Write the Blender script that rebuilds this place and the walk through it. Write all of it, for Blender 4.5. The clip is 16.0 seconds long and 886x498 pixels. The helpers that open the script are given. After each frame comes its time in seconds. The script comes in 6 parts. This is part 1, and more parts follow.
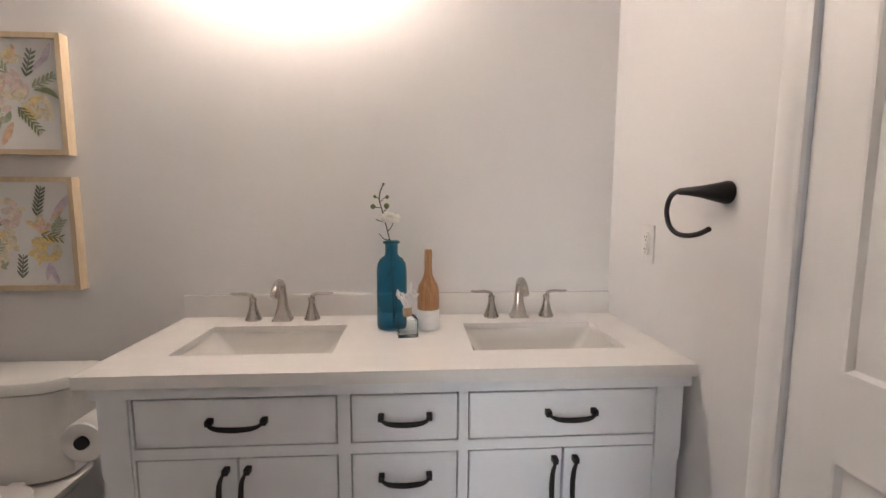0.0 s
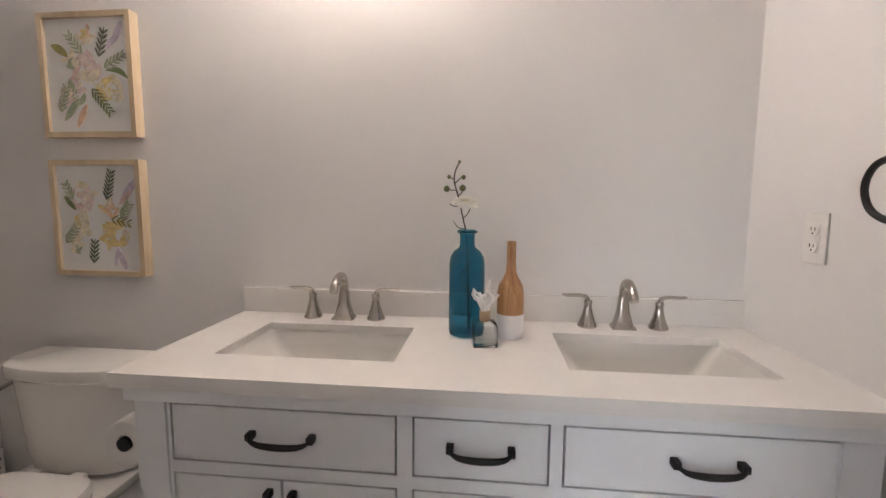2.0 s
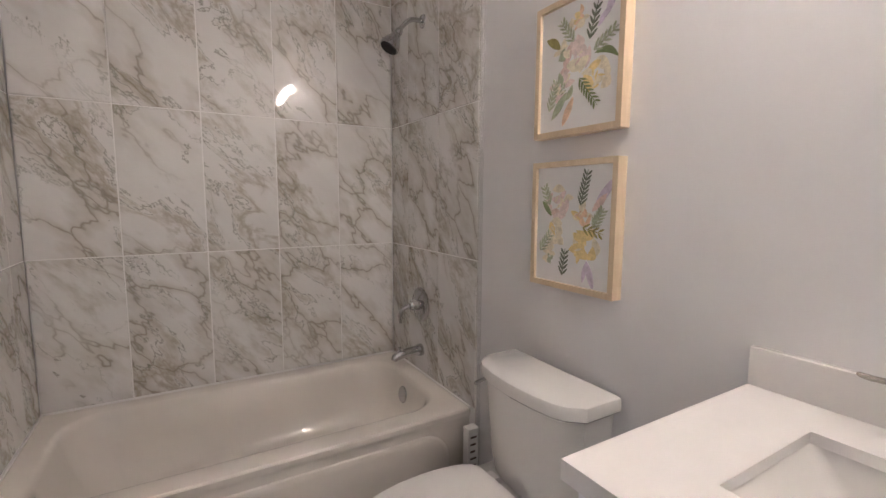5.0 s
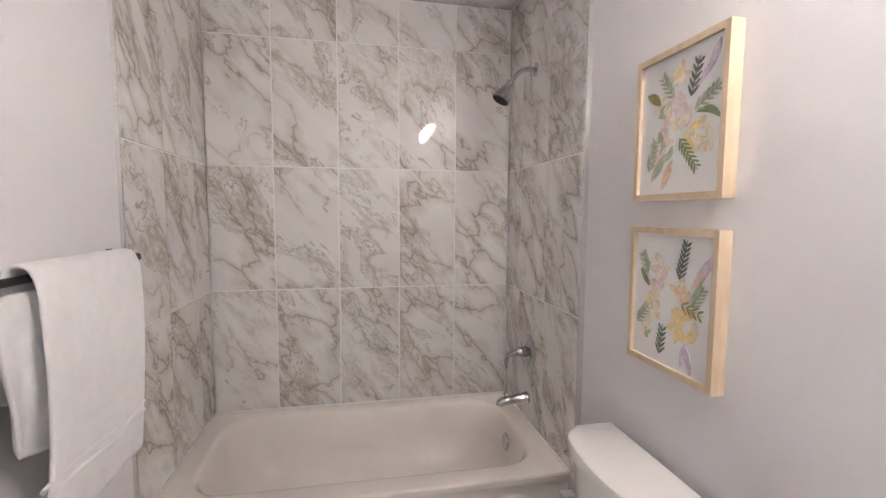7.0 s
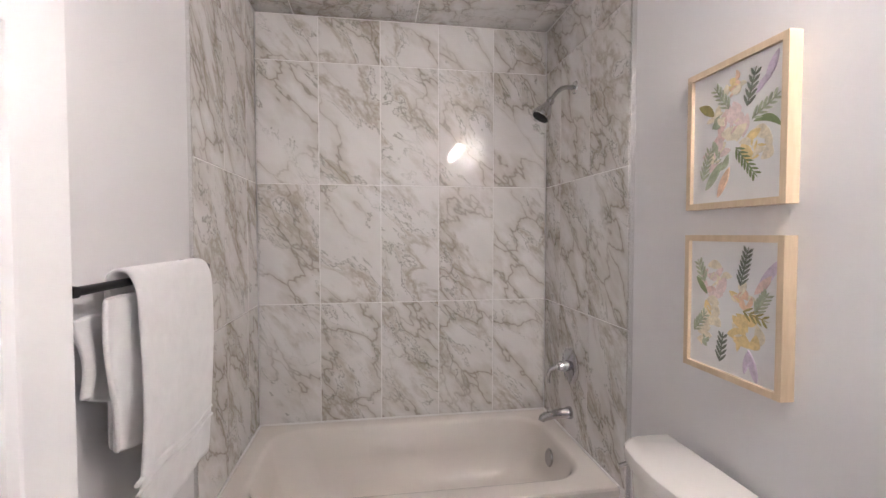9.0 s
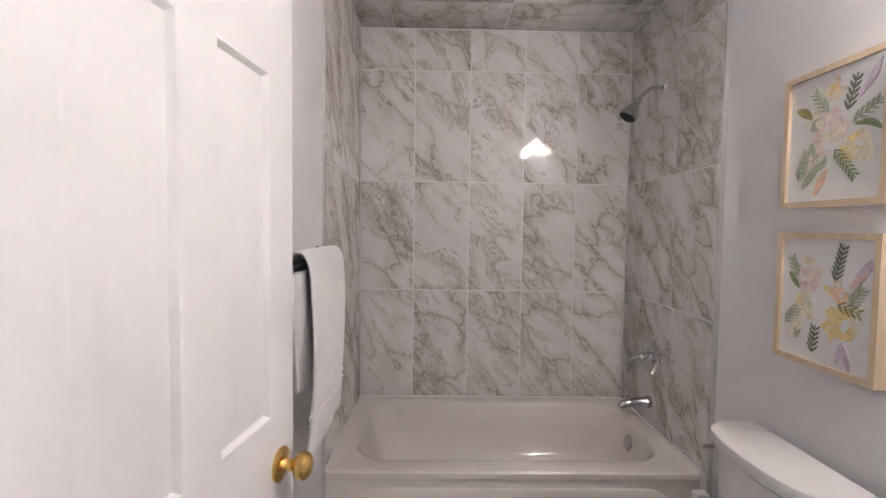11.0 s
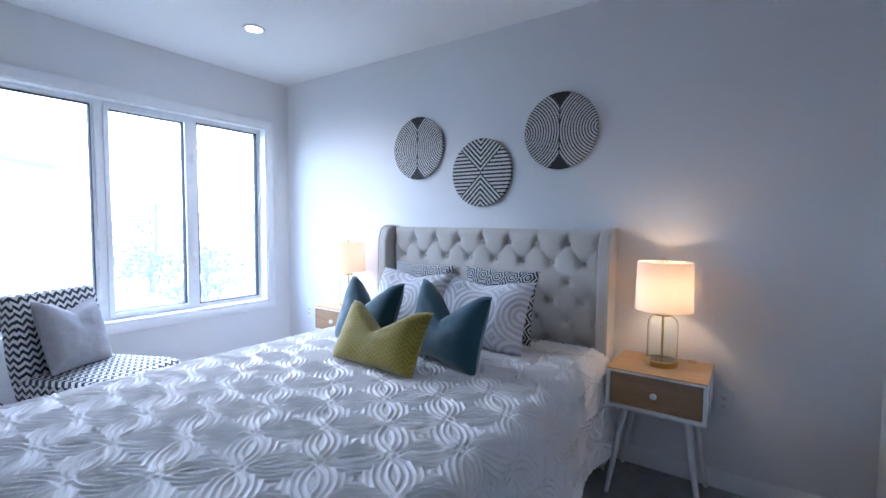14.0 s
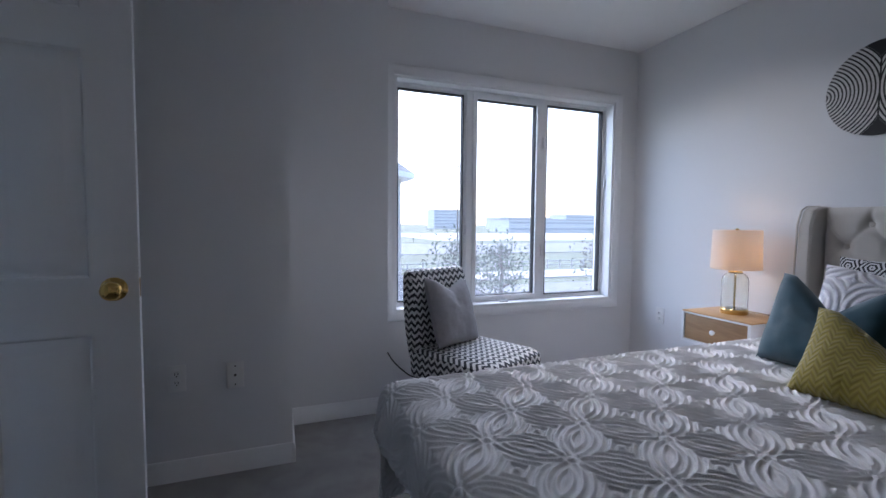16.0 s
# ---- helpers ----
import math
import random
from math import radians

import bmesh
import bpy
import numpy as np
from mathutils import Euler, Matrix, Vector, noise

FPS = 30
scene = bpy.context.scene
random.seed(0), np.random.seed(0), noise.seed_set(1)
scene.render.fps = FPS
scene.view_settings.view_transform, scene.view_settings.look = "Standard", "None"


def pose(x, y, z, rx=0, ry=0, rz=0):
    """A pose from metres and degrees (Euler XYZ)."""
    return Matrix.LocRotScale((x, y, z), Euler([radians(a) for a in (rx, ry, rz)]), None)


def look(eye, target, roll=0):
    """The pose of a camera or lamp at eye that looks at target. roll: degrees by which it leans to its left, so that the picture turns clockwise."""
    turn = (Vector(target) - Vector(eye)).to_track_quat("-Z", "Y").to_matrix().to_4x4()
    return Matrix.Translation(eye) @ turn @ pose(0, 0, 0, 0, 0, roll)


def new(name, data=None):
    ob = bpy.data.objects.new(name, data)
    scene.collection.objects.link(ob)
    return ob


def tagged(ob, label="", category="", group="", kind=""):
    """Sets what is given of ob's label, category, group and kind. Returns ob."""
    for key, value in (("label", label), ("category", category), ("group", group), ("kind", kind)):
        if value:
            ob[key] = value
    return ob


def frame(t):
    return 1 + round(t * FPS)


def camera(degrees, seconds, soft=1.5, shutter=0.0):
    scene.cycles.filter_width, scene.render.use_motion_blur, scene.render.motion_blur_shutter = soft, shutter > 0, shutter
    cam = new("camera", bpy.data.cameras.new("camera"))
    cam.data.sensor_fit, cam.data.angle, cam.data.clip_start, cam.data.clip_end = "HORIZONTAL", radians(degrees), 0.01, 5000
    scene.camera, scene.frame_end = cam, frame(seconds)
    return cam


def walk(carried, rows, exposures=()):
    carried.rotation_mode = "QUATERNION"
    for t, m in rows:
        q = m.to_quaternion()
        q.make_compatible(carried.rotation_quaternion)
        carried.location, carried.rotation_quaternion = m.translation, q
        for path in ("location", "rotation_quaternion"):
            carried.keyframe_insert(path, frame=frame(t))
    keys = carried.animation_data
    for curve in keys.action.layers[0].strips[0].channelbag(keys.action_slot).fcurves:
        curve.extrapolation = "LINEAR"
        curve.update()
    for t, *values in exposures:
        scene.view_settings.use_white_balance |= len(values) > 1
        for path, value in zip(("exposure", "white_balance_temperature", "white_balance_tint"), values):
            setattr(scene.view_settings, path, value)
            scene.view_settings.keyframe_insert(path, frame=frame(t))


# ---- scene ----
cam = camera(90.2, 16.0)
PATH = [
    (0, (0.069, 0.009, 1.261), (0.198, 1.993, 1.042), 0.2),
    (0.5, (0.074, 0.062, 1.255), (0.169, 2.047, 1.03), 0.3),
    (1, (0.073, 0.109, 1.24), (0.123, 2.096, 1.016), 0.3),
    (1.5, (0.06, 0.165, 1.222), (0.031, 2.152, 1.002), 0.4),
    (2, (0.054, 0.245, 1.207), (-0.154, 2.222, 0.993), 0.4),
    (2.5, (0.013, 0.347, 1.177), (-0.458, 2.281, 0.983), 0.1),
    (3, (-0.042, 0.412, 1.167), (-0.798, 2.254, 0.976), 0.3),
    (3.5, (-0.108, 0.475, 1.166), (-1.165, 2.162, 0.976), 0.5),
    (4, (-0.183, 0.536, 1.182), (-1.524, 2.005, 0.973), 0.3),
    (4.5, (-0.264, 0.594, 1.196), (-1.817, 1.836, 0.981), 0.4),
    (5, (-0.305, 0.6, 1.222), (-2.018, 1.607, 0.995), 0.3),
    (5.2, (-0.316, 0.598, 1.233), (-2.077, 1.518, 0.998), 0.4),
    (7.3, (-0.214, 0.79, 1.39), (-2.178, 1.133, 1.238), 0.5),
    (7.5, (-0.213, 0.782, 1.398), (-2.18, 1.111, 1.252), 0.6),
    (8, (-0.226, 0.735, 1.365), (-2.196, 1.064, 1.269), 0.6),
    (8.5, (-0.221, 0.717, 1.355), (-2.195, 1.026, 1.276), 0.7),
    (8.7, (-0.217, 0.693, 1.338), (-2.191, 1.007, 1.268), 0.2),
    (11, (-0.031, 0.505, 1.333), (-2.029, 0.536, 1.237), 0.8),
    (11.5, (-0.015, 0.417, 1.305), (-2.01, 0.315, 1.215), 0.8),
    (12, (0.011, 0.343, 1.308), (-1.961, 0.025, 1.201), 0.7),
    (12.5, (-0.031, 0.108, 1.268), (-1.96, -0.41, 1.172), 0.9),
    (13, (-0.075, -0.089, 1.273), (-1.914, -0.869, 1.162), 0.7),
    (13.5, (-0.097, -0.294, 1.269), (-1.81, -1.319, 1.148), 0.6),
    (14, (-0.099, -0.539, 1.259), (-1.736, -1.682, 1.14), 0.5),
    (14.5, (-0.104, -0.706, 1.245), (-1.675, -1.939, 1.136), 0.6),
    (15, (-0.126, -0.902, 1.221), (-1.565, -2.287, 1.108), 0.5),
    (15.5, (-0.123, -1.056, 1.192), (-1.269, -2.691, 1.076), 0.4),
    (16, (0.034, -1.239, 1.134), (-0.666, -3.109, 1.02), 0.5),
]
# stops, kelvin and tint of the carried camera, which opens up on the way out of the bathroom
EXPOSURES = [
    (0.0, 3.68, 6450, 17), (1.0, 3.56, 6380, 17), (2.5, 3.72, 6250, 17), (3.5, 3.88, 6150, 17), (5.0, 4.12, 6000, 17), (8.0, 4.58, 5700, 17), (11.0, 4.2, 5700, 17),
    (11.5, 4.12, 5600, 16), (12.0, 4.3, 5200, 12), (12.5, 4.3, 4750, 9), (13.0, 4.45, 4500, 8), (13.5, 3.9, 4700, 10), (14.5, 2.7, 5100, 13), (15.0, 2.2, 5250, 13), (15.5, 1.92, 5400, 14), (16.0, 1.82, 5550, 15),
]
walk(cam, [(t, look(eye, target, roll)) for t, eye, target, roll in PATH], EXPOSURES)

# ---- world and lamps ----
world = bpy.data.worlds.new("overcast_sky")
scene.world = world
world.use_nodes = True
wn = world.node_tree.nodes
sky = wn.new("ShaderNodeTexSky")
sky.sky_type, sky.sun_disc = "NISHITA", False
sky.sun_elevation, sky.sun_rotation = radians(40), radians(180)
sky.air_density, sky.dust_density, sky.ozone_density = 1.0, 2.0, 1.0
world.node_tree.links.new(sky.outputs[0], wn["Background"].inputs[0])
wn["Background"].inputs[1].default_value = 0.15


def lamp(name, kind, energy, color, matrix, **settings):
    data = bpy.data.lights.new(name, kind)
    data.energy, data.color = energy, color
    for key, value in settings.items():
        if key == "size":
            data.size = value
        elif key == "size_y":
            data.shape, data.size_y = "RECTANGLE", value
        elif key == "soft":
            data.shadow_soft_size = value
        elif key == "angle":
            data.angle = radians(value)
        elif key == "spot":
            data.spot_size, data.spot_blend = radians(value), 0.6
    ob = new(name, data)
    ob.matrix_world = matrix
    return ob


lamp("sun", "SUN", 1.5, (0.82, 0.91, 1.0), look((0, 0, 0), (-0.12, 0.75, -0.62)), angle=110)
# bulbs over the vanity
for k in range(4):
    lamp("vanity_bulb_light", "POINT", 0.74, (1.0, 0.83, 0.69), pose(-0.605 + 0.17 * k, 1.475, 2.165), soft=0.03)
# recessed lamps
lamp("recessed_light", "SPOT", 4, (1.0, 0.93, 0.85), look((-1.715, -3.10, 2.425), (-1.715, -3.10, 0)), soft=0.05, spot=140)
# bedside bulbs
lamp("bedside_bulb_light", "POINT", 1.0, (1.0, 0.62, 0.30), pose(-2.365, -0.862, 0.955), soft=0.03)
lamp("bedside_bulb_light", "POINT", 0.7, (1.0, 0.62, 0.30), pose(-2.365, -2.970, 0.985), soft=0.03)

# ---- materials ----
def nodes_of(name):
    m = bpy.data.materials.new(name)
    m.use_nodes = True
    nt = m.node_tree
    return m, nt, nt.nodes["Principled BSDF"]


def add(nt, kind, **inputs):
    n = nt.nodes.new(kind)
    for key, value in inputs.items():
        n.inputs[key.replace("_", " ")].default_value = value
    return n


def noise_fac(nt, coord, scale, detail=4.0, rough=0.55, distortion=0.0):
    n = add(nt, "ShaderNodeTexNoise", Scale=scale, Detail=detail, Roughness=rough, Distortion=distortion)
    nt.links.new(coord, n.inputs["Vector"])
    return n.outputs[0]


def remap(nt, fac, a, b, lo=0.0, hi=1.0):
    n = add(nt, "ShaderNodeMapRange")
    nt.links.new(fac, n.inputs[0])
    for k, v in zip((1, 2, 3, 4), (a, b, lo, hi)):
        n.inputs[k].default_value = v
    return n.outputs[0]


def mixed(nt, fac, a, b):
    n = nt.nodes.new("ShaderNodeMix")
    n.data_type = "RGBA"
    if isinstance(fac, (int, float)):
        n.inputs[0].default_value = fac
    else:
        nt.links.new(fac, n.inputs[0])
    for slot, v in ((6, a), (7, b)):
        if isinstance(v, tuple):
            n.inputs[slot].default_value = (*v[:3], 1)
        else:
            nt.links.new(v, n.inputs[slot])
    return n.outputs[2]


def calc(nt, op, a, b=0.0):
    n = nt.nodes.new("ShaderNodeMath")
    n.operation = op
    for slot, v in ((0, a), (1, b)):
        if isinstance(v, (int, float)):
            n.inputs[slot].default_value = v
        else:
            nt.links.new(v, n.inputs[slot])
    return n.outputs[0]


def bumped(nt, bsdf, height, strength, distance):
    n = add(nt, "ShaderNodeBump", Strength=strength, Distance=distance)
    nt.links.new(height, n.inputs["Height"])
    nt.links.new(n.outputs[0], bsdf.inputs["Normal"])


def coords(nt, kind="Object"):
    return nt.nodes.new("ShaderNodeTexCoord").outputs[kind]


def plain(name, color, rough=0.5, metal=0.0, vary=0.06, scale=6.0, grain=120.0, relief=0.0, depth=0.001, coat=0.0, sheen=0.0):
    """A surface with faint variation at two scales and, if asked, a fine relief."""
    m, nt, b = nodes_of(name)
    c = coords(nt)
    big, fine = noise_fac(nt, c, scale, 3), noise_fac(nt, c, grain, 3)
    f = calc(nt, "ADD", calc(nt, "MULTIPLY", big, 0.7), calc(nt, "MULTIPLY", fine, 0.3))
    dark = tuple(v * (1 - vary) for v in color)
    light = tuple(min(1, v * (1 + vary)) for v in color)
    nt.links.new(mixed(nt, remap(nt, f, 0.3, 0.7), dark, light), b.inputs["Base Color"])
    nt.links.new(remap(nt, big, 0.25, 0.75, max(0.02, rough - 0.06), min(1, rough + 0.06)), b.inputs["Roughness"])
    b.inputs["Metallic"].default_value = metal
    b.inputs["Coat Weight"].default_value = coat
    b.inputs["Coat Roughness"].default_value = 0.08
    b.inputs["Sheen Weight"].default_value = sheen
    if relief:
        bumped(nt, b, fine, relief, depth)
    return m


def glass(name, color, rough=0.0, ior=1.45):
    m, nt, b = nodes_of(name)
    b.inputs["Base Color"].default_value = (*color, 1)
    b.inputs["Roughness"].default_value = rough
    b.inputs["IOR"].default_value = ior
    b.inputs["Transmission Weight"].default_value = 1.0
    return m


def glow(name, color, strength):
    m, nt, b = nodes_of(name)
    b.inputs["Base Color"].default_value = (*color, 1)
    b.inputs["Emission Color"].default_value = (*color, 1)
    b.inputs["Emission Strength"].default_value = strength
    return m


def marble_tile():
    """Glazed porcelain with warm grey-brown veins; every tile takes its own piece of the stone."""
    m, nt, b = nodes_of("marble_tile_glaze")
    info = nt.nodes.new("ShaderNodeObjectInfo")
    geo = nt.nodes.new("ShaderNodeNewGeometry")
    c = coords(nt)
    shift = nt.nodes.new("ShaderNodeCombineXYZ")
    r = calc(nt, "ADD", info.outputs["Random"], geo.outputs["Random Per Island"])
    for k, f in enumerate((37.0, 91.0, 53.0)):
        nt.links.new(calc(nt, "MULTIPLY", r, f), shift.inputs[k])
    v = nt.nodes.new("ShaderNodeVectorMath")
    nt.links.new(c, v.inputs[0]), nt.links.new(shift.outputs[0], v.inputs[1])
    # veins run down and to one side
    spin = add(nt, "ShaderNodeMapping")
    spin.inputs["Rotation"].default_value = (0, radians(-48), 0)
    nt.links.new(v.outputs[0], spin.inputs[0])
    turn = add(nt, "ShaderNodeMapping")
    turn.inputs["Scale"].default_value = (0.50, 1.0, 1.15)
    nt.links.new(spin.outputs[0], turn.inputs[0])
    p = turn.outputs[0]
    # cell borders of a warped stone, with noise deciding where they darken
    warp = add(nt, "ShaderNodeTexNoise", Scale=3.6, Detail=4.0, Roughness=0.6)
    nt.links.new(p, warp.inputs["Vector"])
    push = nt.nodes.new("ShaderNodeVectorMath")
    push.operation = "MULTIPLY_ADD"
    nt.links.new(warp.outputs["Color"], push.inputs[0])
    push.inputs[1].default_value = (0.42, 0.42, 0.42)
    nt.links.new(p, push.inputs[2])
    cells = nt.nodes.new("ShaderNodeTexVoronoi")
    cells.feature = "DISTANCE_TO_EDGE"
    cells.inputs["Scale"].default_value = 4.0
    nt.links.new(push.outputs[0], cells.inputs["Vector"])
    edge = cells.outputs["Distance"]
    cloud = noise_fac(nt, p, 3.4, 5, 0.6)
    where = remap(nt, noise_fac(nt, p, 2.3, 3), 0.36, 0.52)
    crack = remap(nt, edge, 0.0, 0.026, 1.0, 0.0)
    halo = remap(nt, edge, 0.0, 0.17, 1.0, 0.0)
    veins = noise_fac(nt, p, 4.2, 6, 0.62, 0.4)
    thin = remap(nt, calc(nt, "ABSOLUTE", calc(nt, "SUBTRACT", veins, 0.5)), 0.0, 0.010, 1.0, 0.0)
    patch = remap(nt, calc(nt, "ABSOLUTE", calc(nt, "SUBTRACT", veins, 0.555)), 0.0, 0.045, 1.0, 0.0)
    base = mixed(nt, remap(nt, cloud, 0.35, 0.7), (0.76, 0.75, 0.73), (0.66, 0.645, 0.62))
    base = mixed(nt, calc(nt, "MULTIPLY", calc(nt, "MULTIPLY", halo, where), 0.6), base, (0.46, 0.425, 0.36))
    base = mixed(nt, calc(nt, "MULTIPLY", calc(nt, "MULTIPLY", patch, remap(nt, cloud, 0.44, 0.55)), 0.75), base, (0.36, 0.32, 0.245))
    base = mixed(nt, calc(nt, "MULTIPLY", calc(nt, "MULTIPLY", crack, where), 0.65), base, (0.23, 0.20, 0.155))
    base = mixed(nt, calc(nt, "MULTIPLY", calc(nt, "MULTIPLY", thin, remap(nt, cloud, 0.38, 0.52)), 0.8), base, (0.22, 0.225, 0.18))
    nt.links.new(base, b.inputs["Base Color"])
    b.inputs["Roughness"].default_value = 0.05
    bumped(nt, b, noise_fac(nt, p, 5.0, 2), 0.03, 0.003)
    return m


def wood(name, a, bcol, scale=1.0, rough=0.5, along=(1, 0.08, 1), ring=9.0):
    m, nt, b = nodes_of(name)
    mp = add(nt, "ShaderNodeMapping")
    mp.inputs["Scale"].default_value = tuple(v * scale for v in along)
    nt.links.new(coords(nt), mp.inputs[0])
    n = noise_fac(nt, mp.outputs[0], ring, 5, 0.6, 1.5)
    fine = noise_fac(nt, mp.outputs[0], ring * 9, 3, 0.6)
    f = calc(nt, "ADD", calc(nt, "MULTIPLY", n, 0.7), calc(nt, "MULTIPLY", fine, 0.3))
    nt.links.new(mixed(nt, remap(nt, f, 0.35, 0.65), a, bcol), b.inputs["Base Color"])
    b.inputs["Roughness"].default_value = rough
    bumped(nt, b, fine, 0.15, 0.0006)
    return m


def brushed(name, color, rough):
    m, nt, b = nodes_of(name)
    mp = add(nt, "ShaderNodeMapping")
    mp.inputs["Scale"].default_value = (1, 1, 14)
    nt.links.new(coords(nt), mp.inputs[0])
    n = noise_fac(nt, mp.outputs[0], 90, 3)
    b.inputs["Base Color"].default_value = (*color, 1)
    b.inputs["Metallic"].default_value = 1.0
    nt.links.new(remap(nt, n, 0.3, 0.7, rough - 0.07, rough + 0.07), b.inputs["Roughness"])
    return m


def zigzag(name, a, bcol, period, height, axis_u=0, axis_v=2, rough=0.85):
    """Woven zigzag stripes, in the plane of two of the object's axes."""
    m, nt, b = nodes_of(name)
    s = nt.nodes.new("ShaderNodeSeparateXYZ")
    nt.links.new(coords(nt, "UV"), s.inputs[0])
    u, v = s.outputs[0], s.outputs[1]
    tri = calc(nt, "PINGPONG", u, period / 2)
    f = calc(nt, "MODULO", calc(nt, "ADD", calc(nt, "ADD", v, calc(nt, "MULTIPLY", tri, 1.0)), 40 * height), height)
    nt.links.new(mixed(nt, calc(nt, "GREATER_THAN", f, height * 0.5), a, bcol), b.inputs["Base Color"])
    b.inputs["Roughness"].default_value = rough
    b.inputs["Sheen Weight"].default_value = 0.2
    bumped(nt, b, noise_fac(nt, coords(nt), 500, 2), 0.3, 0.0008)
    return m


WALL = plain("wall_paint_pale_grey", (0.73, 0.725, 0.725), 0.55, vary=0.015, scale=1.5, grain=260, relief=0.06, depth=0.0006)
CEIL = plain("ceiling_paint_white", (0.80, 0.80, 0.79), 0.8, vary=0.02, scale=2, grain=90, relief=0.35, depth=0.002)
TRIM = plain("trim_paint_white", (0.80, 0.80, 0.80), 0.32, vary=0.015, scale=3, grain=150, relief=0.04, depth=0.0005)
DOORP = plain("door_paint_white", (0.80, 0.80, 0.795), 0.35, vary=0.015, scale=3, grain=110, relief=0.10, depth=0.0006)
CARPET = plain("carpet_grey", (0.30, 0.285, 0.275), 0.95, vary=0.22, scale=9, grain=420, relief=0.9, depth=0.006, sheen=0.2)
BFLOOR = plain("floor_tile_grey", (0.42, 0.40, 0.38), 0.3, vary=0.1, scale=4, grain=60)
GROUT = plain("grout_pale", (0.80, 0.79, 0.77), 0.8, vary=0.05)
TILE = marble_tile()
STEELTRIM = brushed("tile_edge_metal", (0.75, 0.75, 0.74), 0.25)
TUBM = plain("tub_acrylic_bisque", (0.74, 0.70, 0.645), 0.08, vary=0.01, scale=2, coat=0.4)
PORC = plain("porcelain_white", (0.75, 0.74, 0.715), 0.07, vary=0.01, scale=2, coat=0.5)
QUARTZ = plain("quartz_white", (0.74, 0.725, 0.705), 0.16, vary=0.02, scale=14, grain=300)
CAB = plain("cabinet_paint_white", (0.74, 0.755, 0.775), 0.38, vary=0.015, scale=3, grain=180, relief=0.04, depth=0.0005)
SINKM = plain("sink_china_white", (0.67, 0.66, 0.635), 0.06, vary=0.01, scale=2, coat=0.3)
NICKEL = brushed("brushed_nickel", (0.43, 0.40, 0.365), 0.24)
CHROME = plain("chrome", (0.50, 0.50, 0.51), 0.05, metal=1.0, vary=0.01)
BLACKM = plain("black_metal_matt", (0.012, 0.012, 0.013), 0.42, metal=0.3, vary=0.2, grain=200)
BRASS = plain("polished_brass", (0.78, 0.52, 0.16), 0.10, metal=1.0, vary=0.05)
DARK = plain("dark_gap", (0.015, 0.015, 0.016), 0.8)
PLASTIC = plain("plastic_white", (0.76, 0.75, 0.73), 0.35, vary=0.01)
TOWELM = plain("terry_cotton_white", (0.80, 0.80, 0.79), 0.95, vary=0.05, scale=30, grain=480, relief=0.8, depth=0.003, sheen=0.4)
PAPER = plain("tissue_paper_white", (0.78, 0.77, 0.75), 0.9, vary=0.03, grain=300, relief=0.2)

# ---- geometry helpers ----
def mesh_of(name, bm, material, smooth=True):
    if name not in ("keep",):
        bmesh.ops.recalc_face_normals(bm, faces=bm.faces)
    me = bpy.data.meshes.new(name)
    for f in bm.faces:
        f.smooth = smooth
    bm.to_mesh(me)
    bm.free()
    me.materials.append(material)
    if smooth:
        me.set_sharp_from_angle(angle=radians(35))
    return me


def part(name, bm, material, parent=None, label="", at=None, smooth=True):
    ob = new(name, mesh_of(name, bm, material, smooth))
    if parent is not None:
        ob.parent = parent
    if at is not None:
        ob.matrix_local = at
    return tagged(ob, label)


def setting(name, bm, material, label="", category=""):
    return tagged(part(name, bm, material), label, category, kind="structure")


def thing(name, label, category, at, group=""):
    ob = new(name)
    ob.empty_display_size = 0.05
    ob.matrix_world = at
    return tagged(ob, label, category, group)


def box(bm, x0, x1, y0, y1, z0, z1, bevel=0.0, segs=2):
    m = Matrix.LocRotScale(((x0 + x1) / 2, (y0 + y1) / 2, (z0 + z1) / 2), None, (abs(x1 - x0), abs(y1 - y0), abs(z1 - z0)))
    made = bmesh.ops.create_cube(bm, size=1, matrix=m)
    if bevel:
        edges = list({e for v in made["verts"] for e in v.link_edges})
        bmesh.ops.bevel(bm, geom=edges, offset=bevel, segments=segs, profile=0.6, affect="EDGES")
    return bm


def cube(*a, **k):
    return box(bmesh.new(), *a, **k)


def loft(bm, rings, cap_start=True, cap_end=True, closed=True):
    """Skins rings of equally many points."""
    vs = [[bm.verts.new(p) for p in ring] for ring in rings]
    n = len(rings[0])
    for a, b in zip(vs, vs[1:]):
        for i in range(n if closed else n - 1):
            j = (i + 1) % n
            bm.faces.new((a[i], a[j], b[j], b[i]))
    if cap_start:
        bm.faces.new(list(reversed(vs[0])))
    if cap_end:
        bm.faces.new(vs[-1])
    return bm


def lathe(bm, profile, n=32, m=None):
    """Turns (radius, height) pairs about z."""
    m = m or Matrix()
    rings = [[m @ Vector((max(r, 1e-4) * math.cos(2 * math.pi * i / n), max(r, 1e-4) * math.sin(2 * math.pi * i / n), z)) for i in range(n)] for r, z in profile]
    return loft(bm, rings)


